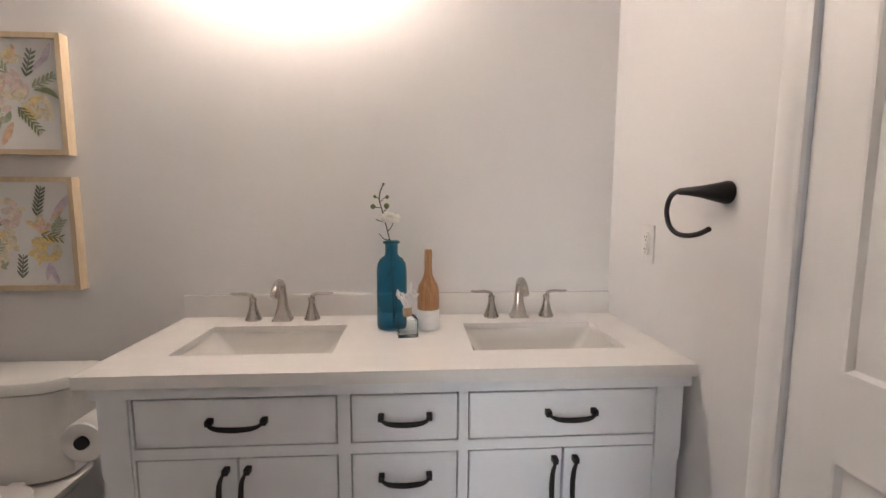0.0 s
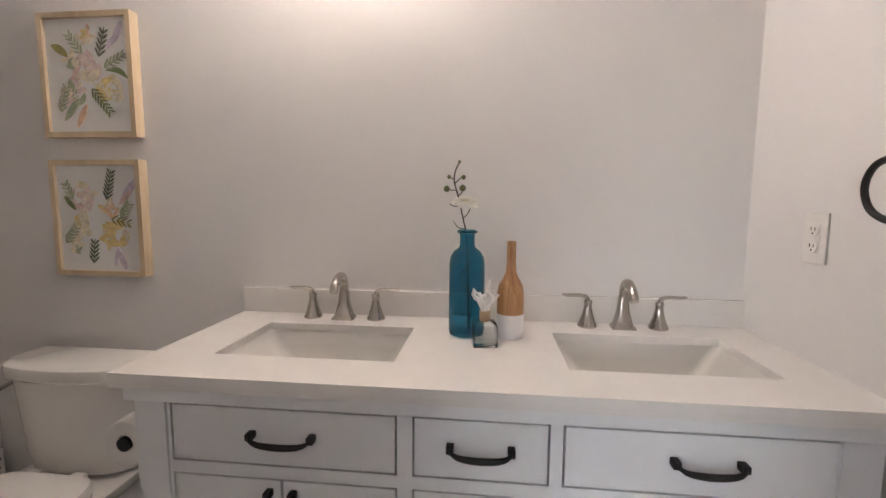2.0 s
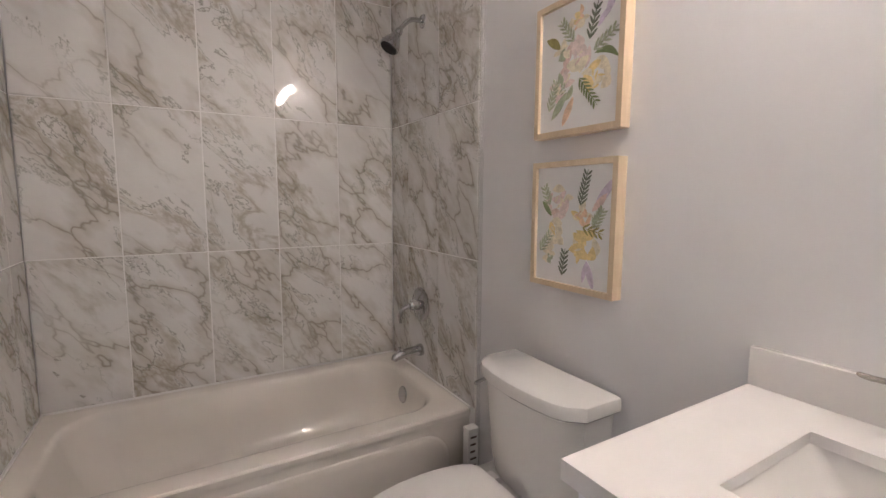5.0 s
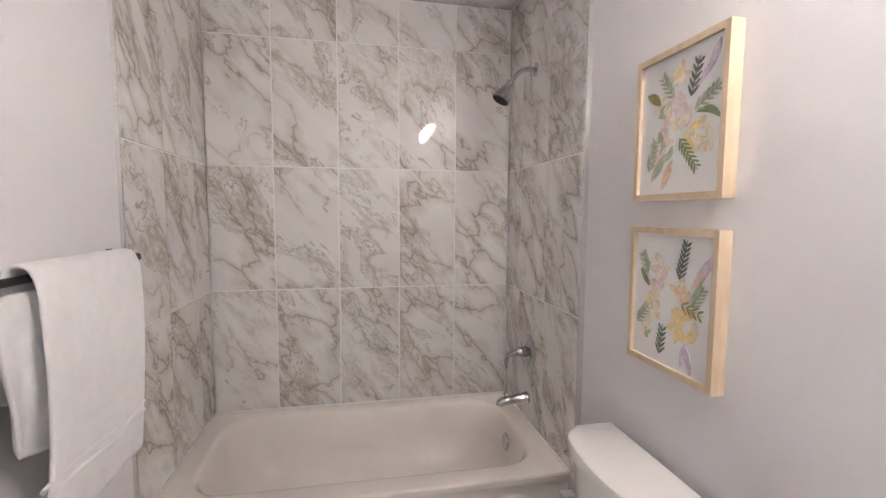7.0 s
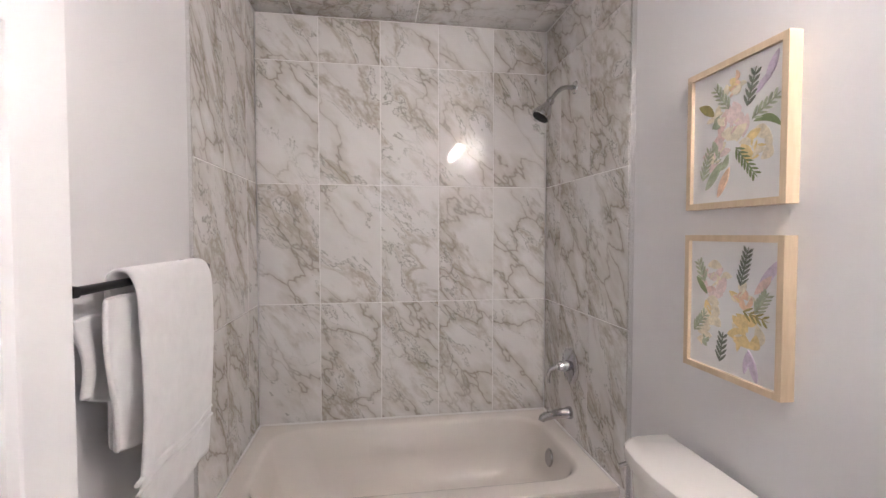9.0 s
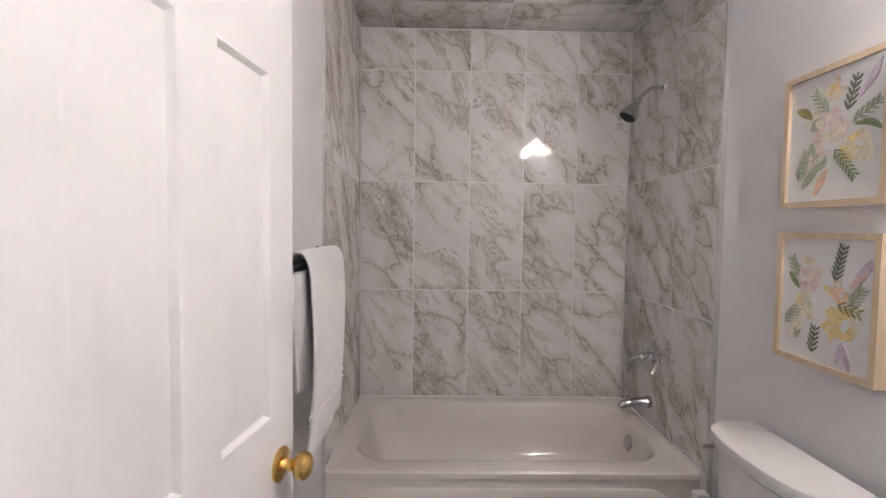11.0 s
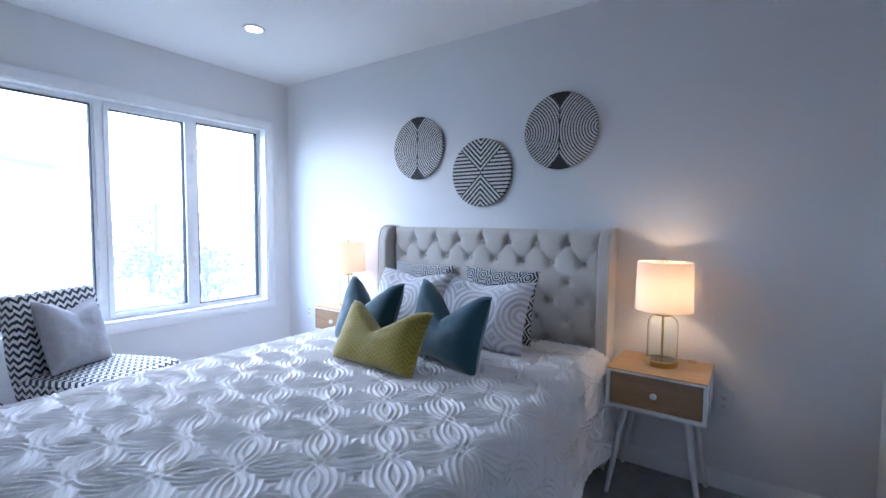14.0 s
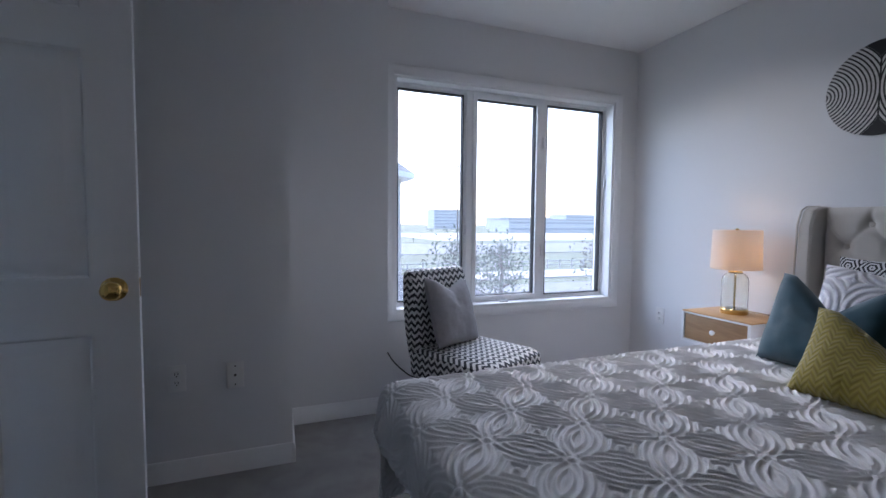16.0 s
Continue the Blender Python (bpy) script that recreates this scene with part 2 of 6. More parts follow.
def tube(bm, pts, radius, n=12, flat=1.0):
    """A round bar along points; radius may be a list."""
    pts = [Vector(p) for p in pts]
    radii = radius if isinstance(radius, (list, tuple)) else [radius] * len(pts)
    rings = []
    up = Vector((0, 0, 1))
    side = None
    for i, p in enumerate(pts):
        d = (pts[min(i + 1, len(pts) - 1)] - pts[max(i - 1, 0)]).normalized()
        if side is None:
            side = d.cross(up if abs(d.z) < 0.9 else Vector((1, 0, 0))).normalized()
        side = (side - d * side.dot(d)).normalized()
        other = d.cross(side)
        rings.append([p + (side * math.cos(2 * math.pi * k / n) + other * math.sin(2 * math.pi * k / n) * flat) * radii[i] for k in range(n)])
    return loft(bm, rings)


def curve_pts(pts, per=8):
    """Catmull-Rom points through the given ones."""
    pts = [Vector(p) for p in pts]
    out = []
    for i in range(len(pts) - 1):
        a, b, c, d = pts[max(i - 1, 0)], pts[i], pts[i + 1], pts[min(i + 2, len(pts) - 1)]
        for k in range(per):
            t = k / per
            out.append(0.5 * ((2 * b) + (c - a) * t + (2 * a - 5 * b + 4 * c - d) * t * t + (3 * b - a - 3 * c + d) * t ** 3))
    return out + [pts[-1]]


def rrect(hx, hy, r, z, n=6, cx=0.0, cy=0.0):
    """A rounded rectangle's points."""
    out = []
    for sx, sy, a0 in ((1, 1, 0), (-1, 1, 90), (-1, -1, 180), (1, -1, 270)):
        for k in range(n + 1):
            a = radians(a0 + 90 * k / n)
            out.append(Vector((cx + sx * (hx - r) + r * math.cos(a), cy + sy * (hy - r) + r * math.sin(a), z)))
    return out


def slab(bm, us, vs, holes, w0, w1, put):
    """A plate with rectangular holes. us, vs: cuts; holes: cells (i, j) left open; put(u, v, w) gives the place."""
    open_cells = set(holes)
    cells = [(i, j) for i in range(len(us) - 1) for j in range(len(vs) - 1) if (i, j) not in open_cells]
    seen = {}

    def vert(i, j, w):
        key = (i, j, w)
        if key not in seen:
            seen[key] = bm.verts.new(put(us[i], vs[j], (w0, w1)[w]))
        return seen[key]

    filled = set(cells)
    for i, j in cells:
        for w in (0, 1):
            bm.faces.new([vert(a, b, w) for a, b in ((i, j), (i + 1, j), (i + 1, j + 1), (i, j + 1))])
        for di, dj, ends in ((-1, 0, ((i, j), (i, j + 1))), (1, 0, ((i + 1, j), (i + 1, j + 1))), (0, -1, ((i, j), (i + 1, j))), (0, 1, ((i, j + 1), (i + 1, j + 1)))):
            if (i + di, j + dj) not in filled:
                (a, b), (c, d) = ends
                bm.faces.new((vert(a, b, 0), vert(c, d, 0), vert(c, d, 1), vert(a, b, 1)))
    return bm


def along_x(u, v, w):
    return Vector((u, w, v))


def along_y(u, v, w):
    return Vector((w, u, v))


def flat(u, v, w):
    return Vector((u, v, w))


def moulding(bm, path, profile, closed=False):
    """Sweeps a small profile (out, up) pairs along frames (point, out, up)."""
    rings = [[p + o * a + u * b for a, b in profile] for p, o, u in path]
    return loft(bm, rings)


def grid_mesh(name, pts, material, nu, nv):
    """A sheet from nu x nv computed points."""
    faces = [(i * nv + j, (i + 1) * nv + j, (i + 1) * nv + j + 1, i * nv + j + 1) for i in range(nu - 1) for j in range(nv - 1)]
    me = bpy.data.meshes.new(name)
    me.from_pydata([tuple(p) for p in pts], [], faces)
    me.polygons.foreach_set("use_smooth", [True] * len(faces))
    me.materials.append(material)
    me.update()
    return me


# ---- the large structure ----
H = 2.44
X_WEST, Y_NORTH, X_EAST, Y_BATH, Y_BED = -2.545, 1.605, 0.797, 0.064, -0.078
Y_WIN, Y_BUMP, Y_DARK, X_BED = -3.93, -3.80, -3.40, 1.205
JAMB0, JAMB1, DOOR_H = -0.364, 0.240, 2.05

setting("floor", cube(X_WEST - 0.15, X_BED + 0.15, Y_WIN - 0.2, -0.01, -0.12, 0.0), CARPET, "grey cut-pile carpet on the bedroom floor", "floor")
bath_floor = setting("floor_bathroom", cube(X_WEST - 0.15, X_EAST + 0.15, -0.01, Y_NORTH + 0.15, -0.12, 0.0), BFLOOR, "grey tiled floor of the bathroom", "floor")
setting("ceiling", cube(X_WEST - 0.15, X_BED + 0.15, Y_WIN - 0.2, Y_BED, H, H + 0.12), CEIL, "white stippled bedroom ceiling", "ceiling")
setting("ceiling_bathroom", cube(-1.72, X_EAST + 0.15, Y_BED + 0.001, Y_NORTH + 0.15, H, H + 0.12), CEIL, "white bathroom ceiling", "ceiling")
setting("wall_west", cube(X_WEST - 0.15, X_WEST, Y_WIN - 0.2, Y_NORTH + 0.15, 0, H), WALL, "pale grey painted wall behind the bed", "wall")
setting("wall_north", cube(X_WEST, X_EAST + 0.15, Y_NORTH, Y_NORTH + 0.15, 0, H), WALL, "pale grey painted wall behind the vanity", "wall")
setting("wall_east_bathroom", slab(bmesh.new(), (Y_BATH, 0.13, 0.80, Y_NORTH), (0, 2.04, H), [(1, 0)], X_EAST, X_EAST + 0.12, along_y), WALL, "pale grey wall with the closet door", "wall")
setting("wall_partition", slab(bmesh.new(), (X_WEST, JAMB0, JAMB1, X_BED), (0, DOOR_H, H), [(1, 0)], Y_BED, Y_BATH, along_x), WALL, "pale grey wall between bathroom and bedroom", "wall")
setting("wall_east", slab(bmesh.new(), (Y_WIN, -2.74, -1.96, Y_BED), (0, DOOR_H, H), [(1, 0)], X_BED, X_BED + 0.12, along_y), WALL, "pale grey bedroom wall with the entrance door", "wall")
# unseen shell added past the doorway to keep sky light from leaking in
setting("wall_sky_block", cube(X_BED + 1.0, X_BED + 1.1, -4.13, -1.2, 0, H), WALL, "unseen pale grey wall added to block sky light from the doorway", "wall")
setting("wall_sky_block_south", cube(X_BED + 0.12, X_BED + 1.0, -4.13, -4.03, 0, H), WALL, "unseen pale grey end wall added to block sky light", "wall")
# unseen end wall; its opening is added to brighten the bedroom door
setting("wall_daylight_gap", slab(bmesh.new(), (X_BED + 0.12, X_BED + 0.18, X_BED + 0.94, X_BED + 1.0), (0, 0.3, 2.2, H), [(1, 1)], -1.3, -1.2, along_x), WALL, "unseen pale grey end wall with an opening added for daylight", "wall")
setting("floor_sky_block", cube(X_BED + 0.151, X_BED + 1.1, -4.13, -1.2, -0.12, 0.0), CARPET, "unseen grey carpeted floor added to block light", "floor")
setting("ceiling_sky_block", cube(X_BED + 0.151, X_BED + 1.1, -4.13, -1.2, H, H + 0.12), CEIL, "unseen white ceiling added to block sky light", "ceiling")
setting("wall_south", slab(bmesh.new(), (X_WEST, -2.335, -0.645, X_BED), (0, 0.575, 2.045, H), [(1, 1)], Y_WIN - 0.2, Y_WIN, along_x), WALL, "pale grey wall with the wide window", "wall")
setting("wall_bump", cube(-0.575, -0.02, Y_WIN, Y_BUMP, 0, H), WALL, "pale grey boxed-out wall beside the window", "wall")
setting("wall_closet", cube(-0.02, X_BED, Y_WIN, Y_DARK, 0, H), WALL, "pale grey wall with two outlets", "wall")


def baseboard(name, a, b, out):
    """A skirting of stepped profile from a to b; out: the side that shows."""
    a, b, out = Vector((*a, 0)), Vector((*b, 0)), Vector((*out, 0))
    prof = [(0, 0), (0.014, 0), (0.014, 0.062), (0.010, 0.070), (0.010, 0.080), (0.005, 0.092), (0, 0.094)]
    up = Vector((0, 0, 1))
    setting(name, moulding(bmesh.new(), [(a, out, up), (b, out, up)], prof), TRIM, "white painted stepped baseboard", "baseboard")


baseboard("baseboard", (X_WEST, Y_WIN), (X_WEST, Y_BED), (1, 0))
baseboard("baseboard", (X_WEST + 0.015, Y_BED), (JAMB0 - 0.075, Y_BED), (0, -1))
baseboard("baseboard", (JAMB1 + 0.075, Y_BED), (X_BED, Y_BED), (0, -1))
baseboard("baseboard", (X_WEST + 0.015, Y_WIN), (-0.577, Y_WIN), (0, 1))
baseboard("baseboard", (-0.575, Y_BUMP), (-0.022, Y_BUMP), (0, 1))
baseboard("baseboard", (-0.018, Y_DARK), (X_BED, Y_DARK), (0, 1))
baseboard("baseboard", (-0.575, Y_WIN + 0.015), (-0.575, Y_BUMP + 0.014), (-1, 0))
baseboard("baseboard", (-0.02, Y_BUMP + 0.015), (-0.02, Y_DARK + 0.014), (-1, 0))
baseboard("baseboard", (-0.93, Y_NORTH), (-1.70, Y_NORTH), (0, -1))
baseboard("baseboard", (JAMB0 - 0.075, Y_BATH), (-1.70, Y_BATH), (0, 1))

CASING = [(0, 0), (0.010, 0), (0.013, 0.006), (0.013, 0.012), (0.016, 0.018), (0.018, 0.030), (0.017, 0.046), (0.013, 0.050), (0.012, 0.060), (0.009, 0.064), (0, 0.066)]


def casing(name, x0, x1, z1, y, out, axis="x"):
    """Moulded trim round a door opening on the wall face y, in three mitred lengths."""
    def place(u, v):
        return Vector((u, y, v)) if axis == "x" else Vector((y, u, v))
    o = Vector((0, out, 0)) if axis == "x" else Vector((out, 0, 0))
    side = Vector((1, 0, 0)) if axis == "x" else Vector((0, 1, 0))
    up = Vector((0, 0, 1))
    path = [(place(x0, 0), o, -side), (place(x0, z1), o, (up - side)), (place(x1, z1), o, (up + side)), (place(x1, 0), o, side)]
    return setting(name, moulding(bmesh.new(), path, CASING), TRIM, "white moulded door casing", "trim")


casing("trim_bedroom_side", JAMB0 + 0.013, JAMB1 - 0.013, DOOR_H - 0.013, Y_BED, -1)
casing("trim_bathroom_side", JAMB0 + 0.013, JAMB1 - 0.013, DOOR_H - 0.013, Y_BATH, 1)
casing("trim_closet_door", 0.13, 0.80, 2.04, X_EAST, -1, "y")
casing("trim_bedroom_door", -2.74, -1.96, DOOR_H, X_BED, -1, "y")


def jambs(name, x0, x1, z1, ya, yb, stop_a, stop_b):
    bm = bmesh.new()
    box(bm, x0, x0 + 0.018, ya, yb, 0, z1 - 0.018, 0.002)
    box(bm, x1 - 0.018, x1, ya, yb, 0, z1 - 0.018, 0.002)
    box(bm, x0, x1, ya, yb, z1 - 0.018, z1, 0.002)
    ob = setting(name, bm, TRIM, "white painted door jamb with stop", "door frame")
    for a, b in ((x0 + 0.018, x0 + 0.030), (x1 - 0.030, x1 - 0.018)):
        part("door_stop", cube(a, b, stop_a, stop_b, 0, z1 - 0.03, 0.003), TRIM, ob)
    return ob


jambs("door_frame_bathroom", JAMB0, JAMB1, DOOR_H, Y_BED, Y_BATH, Y_BED + 0.045, Y_BATH - 0.042)


def panel_door(name, width, height, at, label, knob_side=1, thick=0.035):
    """A moulded six-panel door. Local x runs from the hinge, y is the thickness, z up."""
    door = tagged(part(name, cube(0, width, -thick / 2 + 0.0132, thick / 2 - 0.0132, 0, height), DOORP), label, "door", kind="structure")
    door.matrix_world = at
    st, mid = min(0.112, width * 0.15), min(0.095, width * 0.135)
    pw = (width - 2 * st - mid) / 2
    xs = (0, st, st + pw, st + pw + mid, width - st, width)
    zs = (0, 0.20, 0.80, 0.955, 1.60, 1.70, height - 0.115, height)
    holes = [(i, j) for i in (1, 3) for j in (1, 3, 5)]
    for s in (-1, 1):
        bm = slab(bmesh.new(), xs, zs, holes, s * (thick / 2 - 0.0134), s * thick / 2, along_x)
        for i in (1, 3):
            for j in (1, 3, 5):
                # sloping sticking round the panel, then the raised field
                ring = []
                for d, y in ((0.0, thick / 2), (0.005, thick / 2 - 0.0015), (0.012, thick / 2 - 0.0115), (0.026, thick / 2 - 0.0120), (0.050, thick / 2 - 0.0030), (0.053, thick / 2 - 0.0022)):
                    ring.append([Vector((x, s * y, z)) for x, z in ((xs[i] + d, zs[j] + d), (xs[i + 1] - d, zs[j] + d), (xs[i + 1] - d, zs[j + 1] - d), (xs[i] + d, zs[j + 1] - d))])
                loft(bm, ring, cap_start=False)
        part("door_face", bm, DOORP, door)
    return door


def door_knob(door, x, z, thick=0.035):
    for s in (-1, 1):
        turn = Matrix.Translation((x, s * thick / 2, z)) @ pose(0, 0, 0, -90 * s)
        k = part("door_knob", lathe(bmesh.new(), [(0.0, 0), (0.033, 0), (0.034, 0.004), (0.030, 0.008), (0.016, 0.011), (0.012, 0.016), (0.0115, 0.026), (0.014, 0.031), (0.022, 0.035), (0.0265, 0.043), (0.0270, 0.050), (0.024, 0.057), (0.016, 0.063), (0.0, 0.0645)], 32), BRASS, door, "polished brass round knob", at=turn)
    part("latch_plate", cube(x + 0.058, x + 0.0605, -0.012, 0.012, z - 0.028, z + 0.028, 0.001), BRASS, door, "brass latch plate")


def hinges(door, height, y):
    for z in (0.24, height / 2, height - 0.2):
        part("hinge", lathe(bmesh.new(), [(0, 0), (0.0055, 0), (0.0055, 0.09), (0, 0.09)], 12), TRIM, door, "white painted hinge barrel", at=Matrix.Translation((-0.004, y, z - 0.045)))


# bathroom door, folded back almost against the wall; local x points west
d1 = panel_door("door_1", 0.578, 2.02, pose(JAMB0 - 0.004, Y_BATH + 0.058, 0.012, 0, 0, 173.4), "white six-panel bathroom door standing open against the wall", thick=0.044)
door_knob(d1, 0.520, 0.853, 0.044)
hinges(d1, 2.02, 0.012)
# closed closet door in the east wall of the bathroom
d2 = panel_door("door_2", 0.66, 2.025, pose(X_EAST + 0.022, 0.795, 0.010, 0, 0, -90), "white six-panel closet door, closed")
door_knob(d2, 0.60, 0.90)
# bedroom door, swung well into the room
d3 = panel_door("door_3", 0.76, 2.02, pose(X_BED - 0.028, -2.700, 0.012, 0, 0, 186.5), "white six-panel bedroom door standing open")
door_knob(d3, 0.70, 0.925)
hinges(d3, 2.02, 0.012)

# ---- window ----
VINYL = plain("window_vinyl_white", (0.78, 0.79, 0.80), 0.3, vary=0.015)


def veiled_pane():
    """Clear glass with an added translucent veil that catches daylight, standing in for outdoor haze."""
    m, nt, b = nodes_of("window_glass")
    clear = nt.nodes.new("ShaderNodeBsdfTransparent")
    veil = nt.nodes.new("ShaderNodeBsdfTranslucent")
    veil.inputs[0].default_value = (0.95, 0.96, 1.0, 1)
    gloss = nt.nodes.new("ShaderNodeBsdfGlossy")
    gloss.inputs["Roughness"].default_value = 0.02
    a, c = nt.nodes.new("ShaderNodeMixShader"), nt.nodes.new("ShaderNodeMixShader")
    a.inputs[0].default_value, c.inputs[0].default_value = 0.055, 0.03
    nt.links.new(clear.outputs[0], a.inputs[1]), nt.links.new(veil.outputs[0], a.inputs[2])
    nt.links.new(a.outputs[0], c.inputs[1]), nt.links.new(gloss.outputs[0], c.inputs[2])
    nt.links.new(c.outputs[0], nt.nodes["Material Output"].inputs[0])
    return m


PANE = veiled_pane()


def build_window():
    w = tagged(new("window_1"), "wide white three-light window with a deep casing", "window", kind="structure")
    x0, x1, z0, z1 = -2.335, -0.645, 0.575, 2.045
    # casing on the wall, mitred, and stool
    bm = bmesh.new()
    prof = [(0, -0.002), (0.014, -0.002), (0.016, 0.010), (0.020, 0.018), (0.020, 0.050), (0.014, 0.060), (0, 0.062)]
    o, up, side = Vector((0, 1, 0)), Vector((0, 0, 1)), Vector((1, 0, 0))
    p = lambda x, z: Vector((x, Y_WIN, z))
    loop = [(p(x0, z0), o, -side - up), (p(x0, z1), o, up - side), (p(x1, z1), o, up + side), (p(x1, z0), o, side - up), (p(x0, z0), o, -side - up)]
    rings = [[q + oo * a + u * b for a, b in prof] for q, oo, u in loop]
    part("window_casing", loft(bm, rings, False, False), TRIM, w)
    # lining of the opening
    bm = bmesh.new()
    ya, yb = Y_WIN - 0.16, Y_WIN + 0.004
    box(bm, x0 - 0.002, x0 + 0.016, ya, yb, z0, z1)
    box(bm, x1 - 0.016, x1 + 0.002, ya, yb, z0, z1)
    box(bm, x0 + 0.016, x1 - 0.016, ya, yb, z1 - 0.016, z1 + 0.002)
    part("window_lining", bm, TRIM, w)
    part("window_sill", cube(x0 + 0.016, x1 - 0.016, ya, Y_WIN + 0.012, z0 - 0.002, z0 + 0.018, 0.004), TRIM, w)
    # frame with two mullions
    us = (x0 + 0.016, -2.316, -1.786, -1.742, -1.208, -1.164, -0.672, x1 - 0.016)
    vs = (z0 + 0.018, 0.602, 2.014, z1 - 0.016)
    fy0, fy1 = Y_WIN - 0.15, Y_WIN - 0.075
    part("window_frame", slab(bmesh.new(), us, vs, [(1, 1), (3, 1), (5, 1)], fy0, fy1, along_x), VINYL, w)
    for k, (a, b) in enumerate(((1, 2), (3, 4), (5, 6))):
        ua, ub, va, vb = us[a], us[b], vs[1], vs[2]
        e = 0.018 if k != 1 else 0.032
        if k == 1:
            sash = part("sash", slab(bmesh.new(), (ua + 0.003, ua + e, ub - e, ub - 0.003), (va + 0.003, va + e, vb - e, vb - 0.003), [(1, 1)], fy0 + 0.01, fy1 + 0.006, along_x), VINYL, w)
        else:
            sash = part("sash", slab(bmesh.new(), (ua, ua + e, ub - e, ub), (va, va + e, vb - e, vb), [(1, 1)], fy0 + 0.01, fy1 - 0.015, along_x), VINYL, w)
        part("gasket", slab(bmesh.new(), (ua + e - 0.001, ua + e + 0.005, ub - e - 0.005, ub - e + 0.001), (va + e - 0.001, va + e + 0.005, vb - e - 0.005, vb - e + 0.001), [(1, 1)], fy0 + 0.02, fy1 - 0.012, along_x), DARK, sash)
        pane = part("pane", cube(ua + e, ub - e, fy0 + 0.03, fy0 + 0.034, va + e, vb - e), PANE, sash)
        pane.visible_shadow = False
    bm = cube(-1.53, -1.43, fy1 + 0.004, fy1 + 0.03, vs[1] - 0.028, vs[1] - 0.008, 0.004)
    tube(bm, curve_pts([(-1.48, fy1 + 0.03, vs[1] - 0.012), (-1.46, fy1 + 0.05, vs[1] - 0.002), (-1.41, fy1 + 0.05, vs[1] - 0.004)], 4), 0.006, 8)
    part("crank", bm, VINYL, w)
    for z in (0.95, 1.72):
        part("latch", cube(-1.772, -1.757, fy1, fy1 + 0.014, z - 0.04, z + 0.04, 0.003), VINYL, w)
    for z in (1.45,):
        part("latch", cube(x0 + 0.018, x0 + 0.03, fy1, fy1 + 0.014, z - 0.03, z + 0.03, 0.003), VINYL, w)


build_window()

# ---- bathtub alcove ----
TX0, TX1, TY0, TY1, RIM = -2.528, -1.745, 0.072, 1.588, 0.362


def build_tub():
    tub = thing("bathtub", "bisque acrylic alcove bathtub with a panelled apron", "bathtub", pose((TX0 + TX1) / 2, (TY0 + TY1) / 2, 0))
    hx, hy = (TX1 - TX0) / 2, (TY1 - TY0) / 2
    n = 8
    c = -0.012
    rings = [rrect(hx, hy, 0.012, RIM - 0.03, n), rrect(hx, hy, 0.014, RIM - 0.008, n), rrect(hx - 0.006, hy - 0.006, 0.014, RIM, n),
             rrect(hx - 0.075, hy - 0.075, 0.15, RIM, n, c), rrect(hx - 0.085, hy - 0.085, 0.15, RIM - 0.004, n, c), rrect(hx - 0.096, hy - 0.098, 0.15, RIM - 0.02, n, c),
             rrect(hx - 0.115, hy - 0.135, 0.155, RIM - 0.14, n, c), rrect(hx - 0.145, hy - 0.19, 0.15, RIM - 0.255, n, c),
             rrect(hx - 0.19, hy - 0.26, 0.13, RIM - 0.295, n, c), rrect(hx - 0.26, hy - 0.36, 0.10, RIM - 0.302, n, c)]
    part("basin", loft(bmesh.new(), rings, False, True), TUBM, tub)
    # apron: plate with a raised border whose upper corners are cut away in an arc
    bm = bmesh.new()
    box(bm, hx - 0.045, hx - 0.012, -hy, hy, 0, RIM - 0.02, 0.006)
    part("apron", bm, TUBM, tub)
    arc = [(-hy + 0.10, 0.03)]
    for k in range(9):
        a = radians(180 - 90 * k / 8)
        arc.append((-hy + 0.22 + 0.12 * math.cos(a), 0.17 + 0.12 * math.sin(a)))
    arc += [(-y, z) for y, z in reversed(arc)]
    bm = bmesh.new()
    rings = []
    cz = 0.15
    for s, x in ((1.0, hx - 0.013), (0.985, hx - 0.006), (0.97, hx - 0.004)):
        rings.append([Vector((x, y * s, cz + (z - cz) * s)) for y, z in arc])
    part("apron_panel", loft(bm, rings, False, True), TUBM, tub)
    part("overflow_plate", lathe(bmesh.new(), [(0, 0), (0.039, 0), (0.040, 0.003), (0.036, 0.008), (0.012, 0.010), (0, 0.009)], 28), CHROME, tub, "round chrome overflow plate", at=pose(0.005, hy - 0.130, 0.295, 82))
    part("drain", lathe(bmesh.new(), [(0, 0), (0.035, 0), (0.035, 0.003), (0.02, 0.004), (0, 0.008)], 24), CHROME, tub, "chrome drain", at=pose(0, hy - 0.42, RIM - 0.302))
    return tub


build_tub()


